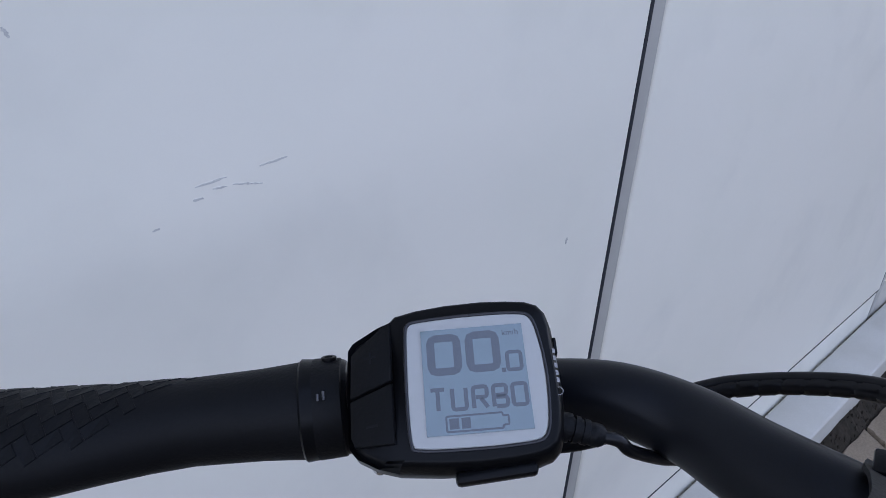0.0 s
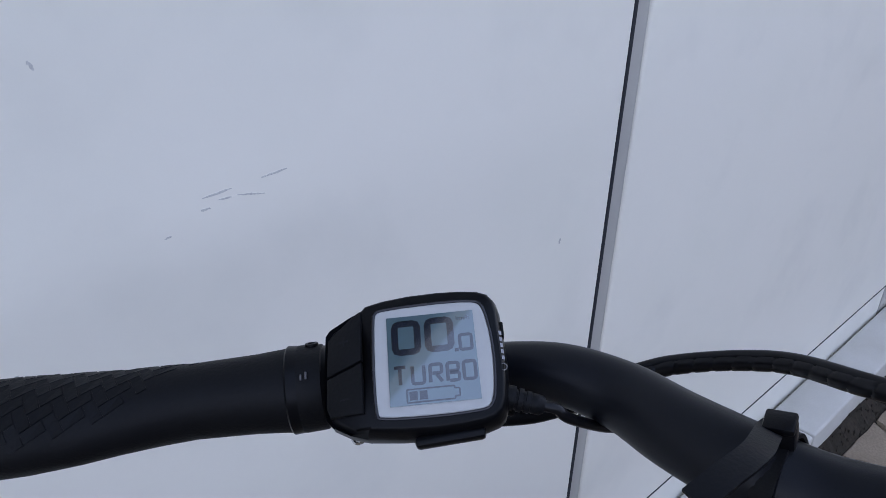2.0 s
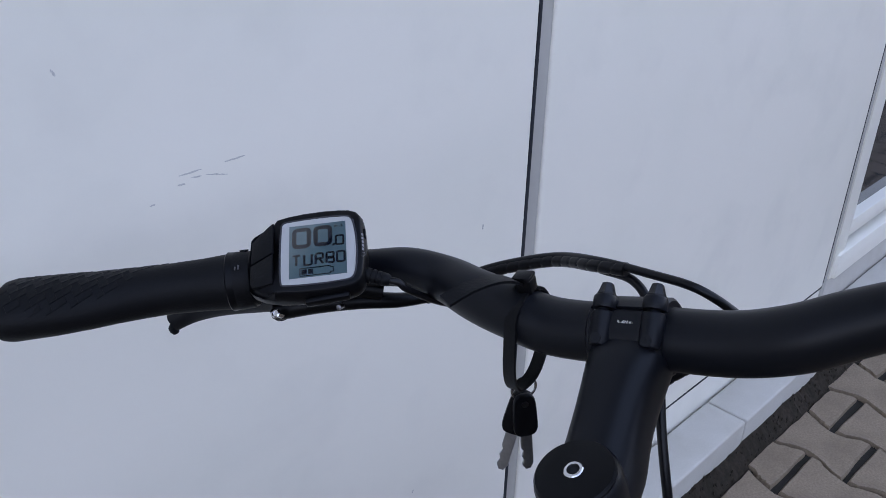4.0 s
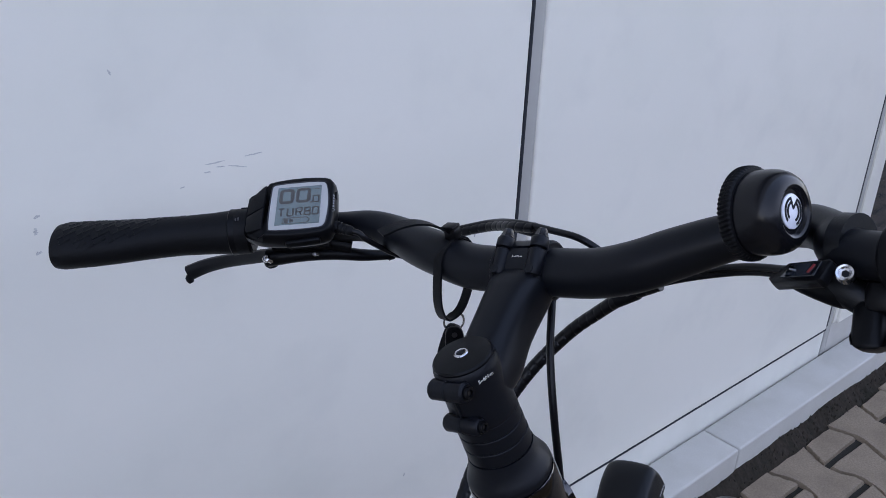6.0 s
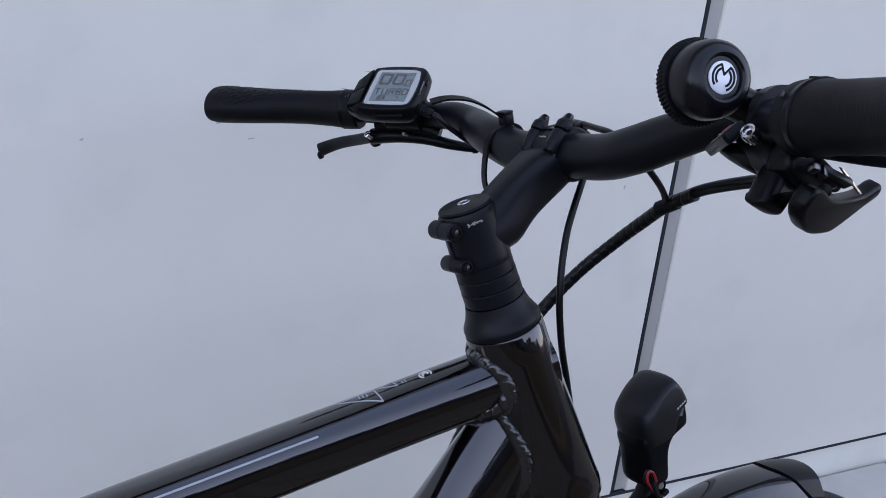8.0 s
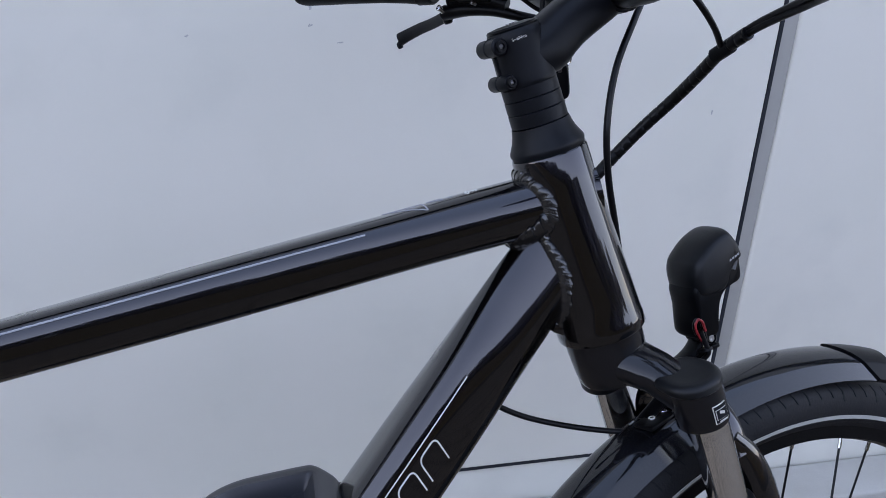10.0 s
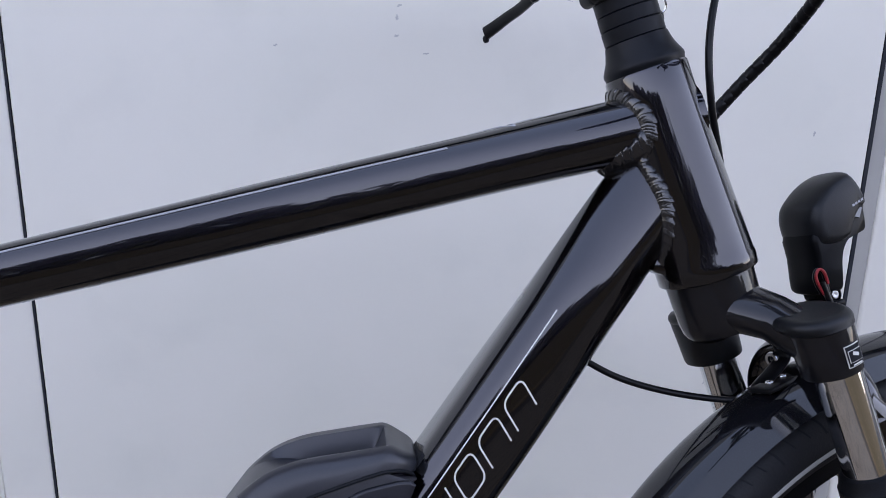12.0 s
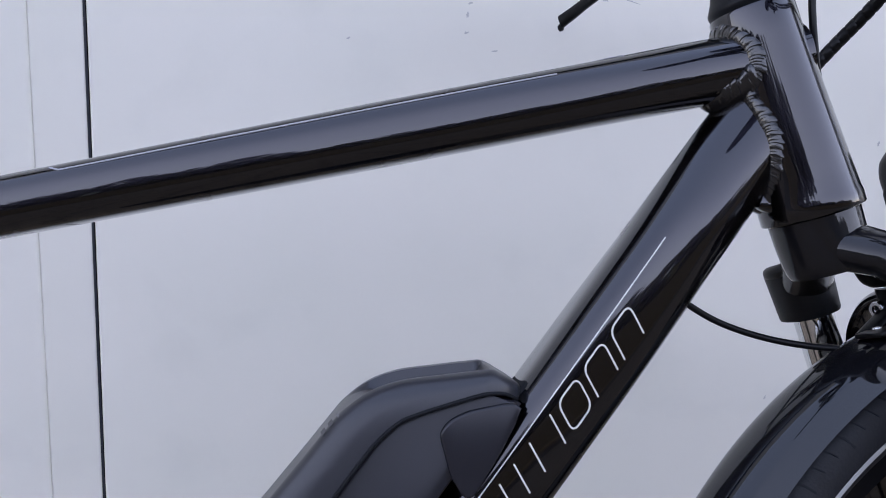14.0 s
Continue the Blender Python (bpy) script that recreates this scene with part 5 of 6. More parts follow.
cable("wrapped_cable", [(0.1660, -0.0450, 0.1790), JOIN, (0.1615, 0.0102, 0.1539), (0.1538, 0.0389, 0.1367), (0.1293, 0.0689, 0.1149), (0.0961, 0.0907, 0.0908), (0.055, 0.100, 0.068), (0.010, 0.098, 0.045), (-0.040, 0.085, 0.020)], 0.0054, "cables in black spiral wrap", 0.0085)
bm = bmesh.new()
tube(bm, [Vector((0.1625, -0.0090, 0.1660)), Vector((0.1655, -0.0260, 0.1720))], 0.0061, 14)
part("sleeve", bm, M_RUBBER, bike, "", True)

# brake cable from the frame to the fork, in the frame's own axes
bm = bmesh.new()
S1 = STEER @ Vector((0.0304, -0.020, -0.0985))
tube(bm, smooth_path([(-0.104, 0.012, -0.0476), (-0.082, 0.020, -0.0628), (-0.0542, 0.022, -0.0773), (-0.0186, 0.020, -0.0877), (0.0176, 0.012, -0.0922), (0.0439, 0.001, -0.0900), S1], 8), 0.0024, 12)
part("cable", bm, M_CABLE, bike, "glossy black cable")


def build_fork():
    bm = bmesh.new()
    lathe(bm, (0, 0, -0.0400), Z, [(0.015, 0), (0.0262, 0.0), (0.0280, 0.003), (0.0292, 0.010), (0.0302, 0.025), (0.0306, 0.0375), (0.0306, 0.0392), (0.02, 0.0392)], 40)
    for s in (1, -1):
        rows = [(Vector((0.001, 0.000 * s, -0.0215)), 0.0180, 0.0240), (Vector((0.006, 0.019 * s, -0.0270)), 0.0165, 0.0215), (Vector((0.015, 0.035 * s, -0.0370)), 0.0150, 0.0195), (Vector((0.0215, 0.048 * s, -0.0500)), 0.0150, 0.0190), (Vector((0.0255, 0.061 * s, -0.0575)), 0.0150, 0.0185)]
        rings = []
        for i, (p, h, w) in enumerate(rows):
            d = (rows[min(i + 1, 4)][0] - rows[max(i - 1, 0)][0]).normalized()
            u = (Z - d * d.z).normalized()
            rings.append(ring(p, u, d.cross(u), h, w, 36, 2.0))
        loft(bm, rings)
        lathe(bm, (0.0255, 0.061 * s, -0.0760), Z, [(0.014, 0), (0.0188, 0.0), (0.0196, 0.0012), (0.0201, 0.014), (0.0207, 0.026), (0.0206, 0.031)], 40)
    crown_ob = part("fork_crown", bm, M_CROWN, bike, "gloss black suspension fork crown", True)
    for s in (1, -1):
        c = Vector((0.0245, 0.0600 * s, -0.0425))
        bm = bmesh.new()
        rows = [(-0.002, 0.0225), (0.0, 0.0244), (0.0020, 0.0254), (0.0045, 0.0254), (0.0066, 0.0243), (0.0080, 0.0222), (0.0085, 0.0196), (0.0082, 0.0150), (0.0078, 0.0080), (0.0077, 0.001)]
        tilt = Vector((0.05, 0.12 * s, 1)).normalized()
        u = (X - tilt * tilt.x).normalized()
        v = tilt.cross(u)
        loft(bm, [ring(c + tilt * h + Vector((-0.001, -0.003 * s, 0)) * (1 if h > 0.0 else 0.5), u, v, r * 0.94, r * 0.98, 40, 2.3) for h, r in rows])
        if s > 0:
            rows = [(-0.0360, 0.0170), (-0.0360, 0.0203), (-0.0340, 0.0210), (-0.0200, 0.0218), (-0.0030, 0.0228), (0.0, 0.0230)]
            loft(bm, [ring(c + Vector((0.001, 0.001, h)), X, Y, r, r * 1.03, 40, 2.4) for h, r in rows])
        part("leg_cap", bm, M_CAP, crown_ob, "soft black fork cap", True)
        bm = bmesh.new()
        lathe(bm, (0.0285, 0.062 * s, -0.30), Z, [(0.0, 0), (0.0150, 0), (0.0150, 0.240), (0.0, 0.240)], 32)
        part("stanchion", bm, M_STANCHION, crown_ob, "chromed fork stanchion", True)
        bm = bmesh.new()
        lathe(bm, (0.0290, 0.062 * s, -0.1640), Z, [(0.0155, 0), (0.0200, 0.0), (0.0212, 0.002), (0.0212, 0.008), (0.0200, 0.0095), (0.0192, 0.013), (0.0180, 0.0165), (0.0155, 0.018)], 32)
        part("dust_seal", bm, M_RUBBER, crown_ob, "rubber dust seal", True)
        bm = bmesh.new()
        path = [(0.0290, -0.1645, 0.0205), (0.031, -0.20, 0.0190), (0.034, -0.28, 0.0178), (0.040, -0.38, 0.0165), (0.050, -0.44, 0.0160), (0.0595, -0.468, 0.0155), (0.062, -0.482, 0.010)]
        loft(bm, [ring(Vector((x, 0.062 * s, z)), X, Y, r, r, 28) for x, z, r in path])
        leg = part("lower_leg", bm, M_PAINT, crown_ob, "gloss black lower fork leg", True)
        # fin behind the leg that carries the arch
        bm = bmesh.new()
        path = smooth_path([(0.050, 0.052 * s, -0.110), (0.062, 0.053 * s, -0.135), (0.066, 0.055 * s, -0.170), (0.060, 0.057 * s, -0.215), (0.045, 0.060 * s, -0.25)], 5)
        tube(bm, path, lambda k: 0.011 + 0.004 * math.sin(k * 3), 14, flat=0.5, first=(1, 0, 0))
        part("arch_fin", bm, M_PAINT, leg, "", True)
    # arch between the lower legs
    bm = bmesh.new()
    path = smooth_path([(0.052, -0.054, -0.125), (0.054, -0.046, -0.098), (0.055, -0.026, -0.078), (0.055, 0.0, -0.072), (0.055, 0.026, -0.078), (0.054, 0.046, -0.098), (0.052, 0.054, -0.125)], 6)
    tube(bm, path, 0.0125, 16, flat=0.42, first=(1, 0, 0), power=2.6)
    arch = part("fork_arch", bm, M_PAINT, crown_ob, "gloss black fork arch", True)
    hb, hl = bmesh.new(), bmesh.new()
    socket((hb, hl), (0.040, 0.0080, -0.0800), (-1, -0.1, 0.1), 0.0058, 0.0050)
    part("arch_bolt", hb, M_CHROME, arch, "bright bolt", True)
    part("socket", hl, M_SEAL, arch, "", True)
    # white-rimmed badge on the right-hand leg
    ang = radians(-86)
    nrm = Vector((math.cos(ang), math.sin(ang), 0))
    c = Vector((0.0255, -0.061, -0.0630)) + nrm * 0.0214
    m = basis(c, Z.cross(nrm), Z)
    for w, h, lift, mat, nm in ((0.0128, 0.0140, 0.0, M_WHITE, "badge"), (0.0117, 0.0129, 0.0003, M_SEAL, "badge_field"), (0.0100, 0.0078, 0.0006, M_WHITE, "badge_rim"), (0.0092, 0.0070, 0.0009, M_SEAL, "badge_centre")):
        bm = bmesh.new()
        k = 8
        rad = 0.0214 + lift
        cc = Vector((0.0255, -0.061, -0.0630))
        rows = []
        for i in range(k + 1):
            a = ang + (i / k - 0.5) * w / 0.0214
            nv = Vector((math.cos(a), math.sin(a), 0))
            rows.append([cc + nv * (rad - 0.0006) - Z * h / 2, cc + nv * (rad + 0.0002) - Z * h / 2, cc + nv * (rad + 0.0002) + Z * h / 2, cc + nv * (rad - 0.0006) + Z * h / 2])
        loft(bm, rows)
        part(nm, bm, mat, crown_ob, "", True)
    bm = bmesh.new()
    block(bm, m @ pose(0.0, 0.001, 0.0012, 0, 0, -25), (0.0050, 0.0022, 0.0004), 0.0002, 1)
    block(bm, m @ pose(0.0, -0.0054, 0.0008), (0.0078, 0.0010, 0.0004), 0.0002, 1)
    part("print_bar", bm, M_WHITE, crown_ob, "", True)
    return crown_ob


build_fork()
AXLE = Vector((0.060, 0, -0.468))


def arc_pt(r, deg, y=0.0):
    return AXLE + Vector((r * math.cos(radians(deg)), y, r * math.sin(radians(deg))))


def build_wheel():
    bm = bmesh.new()
    n = 180
    sec = [(0.310, -0.0125), (0.316, -0.0195), (0.323, -0.0226), (0.332, -0.0236), (0.340, -0.0228), (0.345, -0.0212), (0.350, -0.0165), (0.3545, -0.009), (0.3560, 0.0), (0.3545, 0.009), (0.350, 0.0165), (0.345, 0.0212), (0.340, 0.0228), (0.332, 0.0236), (0.323, 0.0226), (0.316, 0.0195), (0.310, 0.0125)]
    loft(bm, [[arc_pt(r, 360 * i / n, y) for r, y in sec] for i in range(n)], closed=True)
    w = part("front_wheel", bm, M_TYRE, bike, "black tyre with reflective stripe on spoked rim", True)
    # thin raised black strips, painted for the shade in the tread's slanted shoulder cuts
    bm = bmesh.new()
    for i in range(150):
        a = 360 * i / 150
        for s in (1, -1):
            long = 0.0 if i % 3 else 0.004
            p0, p1, p2 = arc_pt(0.3500, a + 0.9, 0.0165 * s), arc_pt(0.3445, a + 0.35, 0.0216 * s), arc_pt(0.3400 - long, a, (0.0230 + long * 0.1) * s)
            tg = (arc_pt(0.35, a + 1) - arc_pt(0.35, a)).normalized()
            rd = (p1 - AXLE).normalized()
            wdt = 0.0005 if i % 3 else 0.0008
            out = Vector((0, s, 0)) * 0.8 + rd * 0.6
            loft(bm, [[p + tg * wdt + out * 0.0003, p - tg * wdt + out * 0.0003, p - tg * wdt - out * 0.0006, p + tg * wdt - out * 0.0006] for p in (p0, p1, p2)])
    tagged(part("tread_pattern", bm, M_SEAL, w, "", True), kind="stuff")
    bm = bmesh.new()
    sec = [(0.3115, -0.0128), (0.2985, -0.0118), (0.2962, -0.006), (0.2955, 0.0), (0.2962, 0.006), (0.2985, 0.0118), (0.3115, 0.0128)]
    loft(bm, [[arc_pt(r, 360 * i / n, y) for r, y in sec] for i in range(n)], closed=True)
    part("rim", bm, M_SATIN, w, "black alloy rim", True)
    for s in (1, -1):
        bm = bmesh.new()
        sec = [(0.3195, 0.0213 * s), (0.3195, 0.0218 * s), (0.3232, 0.0231 * s), (0.3232, 0.0224 * s)]
        loft(bm, [[arc_pt(r, 360 * i / n, y) for r, y in sec] for i in range(n)], closed=True)
        part("stripe", bm, M_REFLECT, w, "reflective stripe", True)
    bm = bmesh.new()
    lathe(bm, AXLE - Y * 0.045, Y, [(0.004, 0), (0.008, 0.002), (0.010, 0.008), (0.028, 0.010), (0.028, 0.016), (0.018, 0.020), (0.018, 0.070), (0.028, 0.074), (0.028, 0.080), (0.010, 0.082), (0.008, 0.088), (0.004, 0.09)], 32)
    part("hub", bm, M_SATIN, w, "black hub", True)
    for i in range(36):
        a = 10 * i
        s = 1 if i % 2 else -1
        cross = 28 if (i // 2) % 2 else -28
        bm = bmesh.new()
        p, q = arc_pt(0.026, a + cross * 2, 0.030 * s), arc_pt(0.2970, a, 0.004 * s)
        tube(bm, [p, q], 0.0011, 6)
        spoke = part("spoke", bm, M_CABLE, w, "", True)
        bm = bmesh.new()
        d = (q - p).normalized()
        tube(bm, [q - d * 0.0105, q - d * 0.0005], 0.0018, 8)
        part("nipple", bm, M_CHROME, spoke, "", True)
    # yellow wheel reflector clipped between the spokes
    bm = bmesh.new()
    block(bm, Matrix.Translation(arc_pt(0.235, 150)) @ pose(0, 0, 0, 0, -150, 0), (0.030, 0.012, 0.075), 0.003)
    part("reflector", bm, M_YELLOW, w, "yellow spoke reflector", True)
    return w


build_wheel()


def build_fender():
    # flat flanks below a crease, rounded crown above
    flank = [(0.0312, 0.3570), (0.0285, 0.3616), (0.0258, 0.3662), (0.0237, 0.3698), (0.0230, 0.3709), (0.0222, 0.3717), (0.0192, 0.3746), (0.0155, 0.3772), (0.0110, 0.3791), (0.0058, 0.3802)]
    out = flank + [(0.0, 0.3805)] + [(-y, r) for y, r in reversed(flank)]
    inner = [(y * 0.95, r - 0.0014) for y, r in reversed(out)]
    sec = out + inner
    bm = bmesh.new()
    loft(bm, [[arc_pt(r, 57.5 + i * 2.0, y) for y, r in sec] for i in range(78)])
    f = part("front_mudguard", bm, M_GUARD, bike, "gloss black front mudguard", True)
    bm = bmesh.new()
    loft(bm, [[arc_pt(r + (0.0018 if k < len(out) else 0.0), 56.6 + i / 7 * (3.2 + 5.0 * (1 - min(1.0, abs(y) / 0.031) ** 2)), y * 1.04) for k, (y, r) in enumerate(sec)] for i in range(8)])
    part("end_cap", bm, M_SATIN, f, "matte black plastic end cap", True)
    # bracket with two screws on the crown of the mudguard
    bm = bmesh.new()
    m = Matrix.Translation(arc_pt(0.3790, 95.5, -0.006)) @ pose(0, 0, 0, 0, 5, 12)
    block(bm, m, (0.040, 0.020, 0.004), 0.0018)
    br = part("bracket", bm, M_SATIN, f, "black mounting bracket", True)
    for x in (-0.0075, 0.0070):
        hb, hl = bmesh.new(), bmesh.new()
        socket((hb, hl), m @ Vector((x, 0.0, 0.0018)), m.to_3x3() @ Z, 0.0030, 0.0018)
        part("screw", hb, M_CHROME, br, "", True)
        part("socket", hl, M_SEAL, br, "", True)
    bm = bmesh.new()
    path = [arc_pt(0.3795, 97, 0.002), Vector((0.040, 0.002, -0.080)), Vector((0.042, 0.002, -0.066))]
    tube(bm, smooth_path(path, 4), 0.008, 12, flat=0.35, first=(0, 1, 0))
    part("stay", bm, M_SATIN, f, "", True)
    return f


build_fender()


def build_headlight():
    bm = bmesh.new()
    hood = [(0.0836, -0.0095), (0.0824, 0.0065), (0.0880, 0.0195), (0.1042, 0.0295), (0.1190, 0.0340), (0.1285, 0.0335), (0.1342, 0.0235), (0.1366, 0.0140), (0.1368, 0.0075), (0.1288, 0.0045), (0.1191, -0.0030), (0.1107, -0.0140), (0.0964, -0.0145)]
    pillow(bm, round_outline(hood, 5), 0.0425, 0.30)
    light = part("headlight", bm, M_CAP, bike, "black plastic bicycle headlight", True, smooth=60)
    bm = bmesh.new()
    stalk = [(0.0835, 0.0020), (0.0800, -0.0180), (0.0756, -0.0400), (0.0775, -0.0445), (0.0900, -0.0480), (0.0935, -0.0460), (0.0985, -0.0300), (0.1040, -0.0190), (0.1130, -0.0120), (0.1290, -0.0105), (0.1330, -0.0080), (0.1352, 0.0030), (0.1350, 0.0100), (0.1200, 0.0080)]
    pillow(bm, round_outline(stalk, 3), 0.0350, 0.16)
    part("lamp_body", bm, M_SATIN, light, "satin black lamp body", True)
    bm = bmesh.new()
    pillow(bm, [(0.1195, 0.0010), (0.1250, -0.0020), (0.1300, 0.0050), (0.1270, 0.0065), (0.1200, 0.0040)], 0.0380, 0.10)
    part("lens", bm, M_LENS, light, "clear headlight lens", True)
    for k in range(4):
        bm = bmesh.new()
        block(bm, pose(0.1205 + 0.0029 * k, -0.0188, 0.0094 + 0.0005 * k, 0, -12, 0), (0.0022, 0.0030, 0.0016))
        part("print_bar", bm, M_SILVER, light, "", True)
    # hinge bolt and bracket on the crown
    bm = bmesh.new()
    lathe(bm, (0.0870, -0.0145, -0.0470), (0, -1, 0), [(0.0, -0.024), (0.0062, -0.024), (0.0062, 0.0), (0.0048, 0.0008), (0.0046, -0.001), (0.0, -0.001)], 24)
    h = part("hinge", bm, M_SATIN, light, "", True)
    bm = bmesh.new()
    lathe(bm, (0.0870, -0.0138, -0.0470), (0, -1, 0), [(0.0, 0), (0.0030, 0), (0.0030, 0.0014), (0.0018, 0.0016), (0.0, 0.0008)], 12)
    part("hinge_bolt", bm, M_STEEL, h, "", True)
    bm = bmesh.new()
    tube(bm, smooth_path([(0.0870, 0.000, -0.0480), (0.076, 0.000, -0.0560), (0.060, 0.000, -0.0600), (0.035, 0.0, -0.0600), (0.026, 0.0, -0.0450)], 5), 0.0090, 14, flat=0.35, first=(0, 1, 0))
    part("bracket", bm, M_SATIN, light, "black lamp bracket", True)
    # wires looping out of the stalk, one of them red
    for off, mat, nm in ((0.0, M_RED, "red wire"), (0.0022, M_CABLE, "black wire")):
        bm = bmesh.new()
        tube(bm, smooth_path([(0.0758, -0.0170 + off, -0.0430), (0.0728, -0.0175 + off, -0.0340), (0.0728, -0.0180 + off, -0.0275), (0.0760, -0.0190 + off, -0.0240), (0.0790, -0.0195 + off, -0.0275), (0.0800, -0.0190 + off, -0.0360)], 6), 0.0011, 8)
        part("wire", bm, mat, light, nm, True)
    for k, off in enumerate((-0.003, 0.003)):
        bm = bmesh.new()
        tube(bm, smooth_path([(0.0760 + 0.0042 * k, -0.0170 + off * 0.4, -0.0335), (0.0775 + 0.0030 * k, -0.0165 + off * 0.4, -0.0450), (0.0790 + 0.0025 * k, -0.0140 + off, -0.0560), (0.072, -0.006 + off, -0.0650)], 6), 0.0021, 10)
        part("wire", bm, M_CABLE, light, "", True)
    bm = bmesh.new()
    lathe(bm, (0.0790, -0.0135, -0.0535), (0.1, 0.3, 1), [(0.0055, -0.0014), (0.0066, -0.0014), (0.0066, 0.0014), (0.0055, 0.0014)], 16)
    block(bm, pose(0.0870, -0.0165, -0.0535), (0.008, 0.004, 0.004), 0.001)
    part("cable_tie", bm, M_SATIN, light, "", True)
    return light


build_headlight()


def build_battery():
    m = Matrix(((1, 0, 0, 0), (0, 0, -1, 0), (0, 1, 0, 0), (0, 0, 0, 1)))
    upper = [(-0.2039, -0.1250), (-0.2061, -0.1161), (-0.2143, -0.1107), (-0.2243, -0.1056), (-0.2334, -0.1060), (-0.2584, -0.1092), (-0.2833, -0.1130), (-0.3027, -0.1205), (-0.3183, -0.1327), (-0.3278, -0.1441), (-0.3440, -0.1650), (-0.3619, -0.1875), (-0.4550, -0.3050), (-0.4750, -0.3350)]
    lower = [(-0.2050, -0.1260), (-0.2090, -0.1235), (-0.2166, -0.1200), (-0.2260, -0.1190), (-0.2358, -0.1205), (-0.2560, -0.1265), (-0.2720, -0.1318), (-0.2831, -0.1368), (-0.2905, -0.1430), (-0.2970, -0.1493), (-0.3055, -0.1605), (-0.3139, -0.1718), (-0.4000, -0.2900), (-0.4150, -0.3150)]
    half = [0.016, 0.027, 0.035, 0.039, 0.041, 0.042, 0.042, 0.042, 0.042, 0.042, 0.042, 0.042, 0.042, 0.040]
    dip = [0.0, 0.0, 0.0, 0.0, 1.0, 1.0, 1.0, 0.45, 0.0, 0.0, 0.0, 0.0, 0.0, 0.0]

    def step(x):
        x = max(0.0, min(1.0, x))
        return x * x * (3 - 2 * x)
    # sections across the pack; a trough for the fingers is sunk between a near rim and a far ridge
    rings = []
    over = smooth_path([(x, h, z) for (x, z), h in zip(upper, half)], 6)
    under = smooth_path([(x, d, z) for (x, z), d in zip(lower, dip)], 6)
    for top_at, low_at in zip(over, under):
        a, b, w = Vector((top_at.x, 0, top_at.z)), Vector((low_at.x, 0, low_at.z)), top_at.y
        dp = step(low_at.y)
        rg = []
        for q in range(61):
            f = math.sin(math.pi * (q / 60 - 0.5)) * 0.55 + (q / 30 - 1) * 0.45
            y = f * w
            e = max(0.0, (abs(f) - 0.62) / 0.38)
            h = max(0.0, 1 - e ** 2.4) ** (1 / 2.4)
            sink = 0.016 * dp * step((y + 0.0290) / 0.0040) * step((0.0195 - y) / 0.0040)
            rg.append(b + (a - b) * h + Y * y - (a - b).normalized() * sink)
        rings.append(rg)
    bm = bmesh.new()
    loft(bm, rings)
    shell = part("battery", bm, M_BATTERY, bike, "dark grey battery pack with sunken grip", smooth=40)
    bm = bmesh.new()
    prof = [(-0.2070, -0.1262), (-0.2260, -0.1196), (-0.2358, -0.1211), (-0.2560, -0.1271), (-0.2720, -0.1324), (-0.2831, -0.1374), (-0.2970, -0.1500), (-0.3139, -0.1725), (-0.4000, -0.2906), (-0.4150, -0.3400), (-0.3990, -0.3739), (-0.3207, -0.2707), (-0.2241, -0.1384)]
    prism(bm, prof, m, 0.0780, 0.004, 2)
    part("cradle_side", bm, M_CRADLE, shell, "matte black cradle")
    for s in (1, -1):
        bm = bmesh.new()
        prof = [(-0.2078, -0.1280), (-0.2355, -0.1285), (-0.2510, -0.1348), (-0.2578, -0.1437), (-0.2550, -0.1560), (-0.2494, -0.1722), (-0.2366, -0.1822)]
        prism(bm, round_outline(prof), m @ pose(0, 0, 0.0395 * s), 0.0046, 0.0021, 3)
        part("side_cover", bm, M_COVER, shell, "smooth black side cover")
    bm = bmesh.new()
    tube(bm, smooth_path([(-0.2090, -0.030, -0.1240), (-0.2166, -0.036, -0.1202), (-0.2260, -0.0395, -0.1193), (-0.2358, -0.0415, -0.1208), (-0.2560, -0.0423, -0.1268), (-0.2720, -0.0425, -0.1321), (-0.2831, -0.0425, -0.1371), (-0.2970, -0.0425, -0.1496), (-0.3139, -0.0425, -0.1721), (-0.4000, -0.0425, -0.2903)], 5), 0.0012, 8)
    part("seam", bm, M_SEAL, shell)
    for k in range(3):
        bm = bmesh.new()
        block(bm, Matrix.Translation((-0.3205 - 0.0042 * k, -0.0300, -0.1347 - 0.0052 * k)) @ pose(0, 0, 0, 0, -52, 0) @ pose(0, 0, 0, 18, 0, 0), (0.0012 if k == 0 else 0.0036, 0.0062, 0.0005))
        part("print_bar", bm, M_PRINT if k == 0 else M_FAINT, shell)
    bm = bmesh.new()
    block(bm, Matrix.Translation((-0.2031, -0.004, -0.1249)) @ pose(0, 0, 0, 0, -55, 0), (0.021, 0.038, 0.013), 0.003)
    part("catch", bm, M_SEAL, shell, "black rubber catch")
    return shell


build_battery()

# ---------- strap and keys hanging from the handlebar ----------
WORLD_STEER = BIKE @ STEER


def ribbon(bm, pts, width, thick, side):
    path = smooth_path(pts, 8)
    fr = []
    n = len(path)
    for i, p in enumerate(path):
        t = (path[min(i + 1, n - 1)] - path[max(i - 1, 0)]).normalized()
        s = Vector(side)
        s = (s - t * s.dot(t)).normalized()
        fr.append((p, s, t.cross(s)))
    loft(bm, [[p + s * width / 2 + v * thick / 2, p - s * width / 2 + v * thick / 2, p - s * width / 2 - v * thick / 2, p + s * width / 2 - v * thick / 2] for p, s, v in fr])


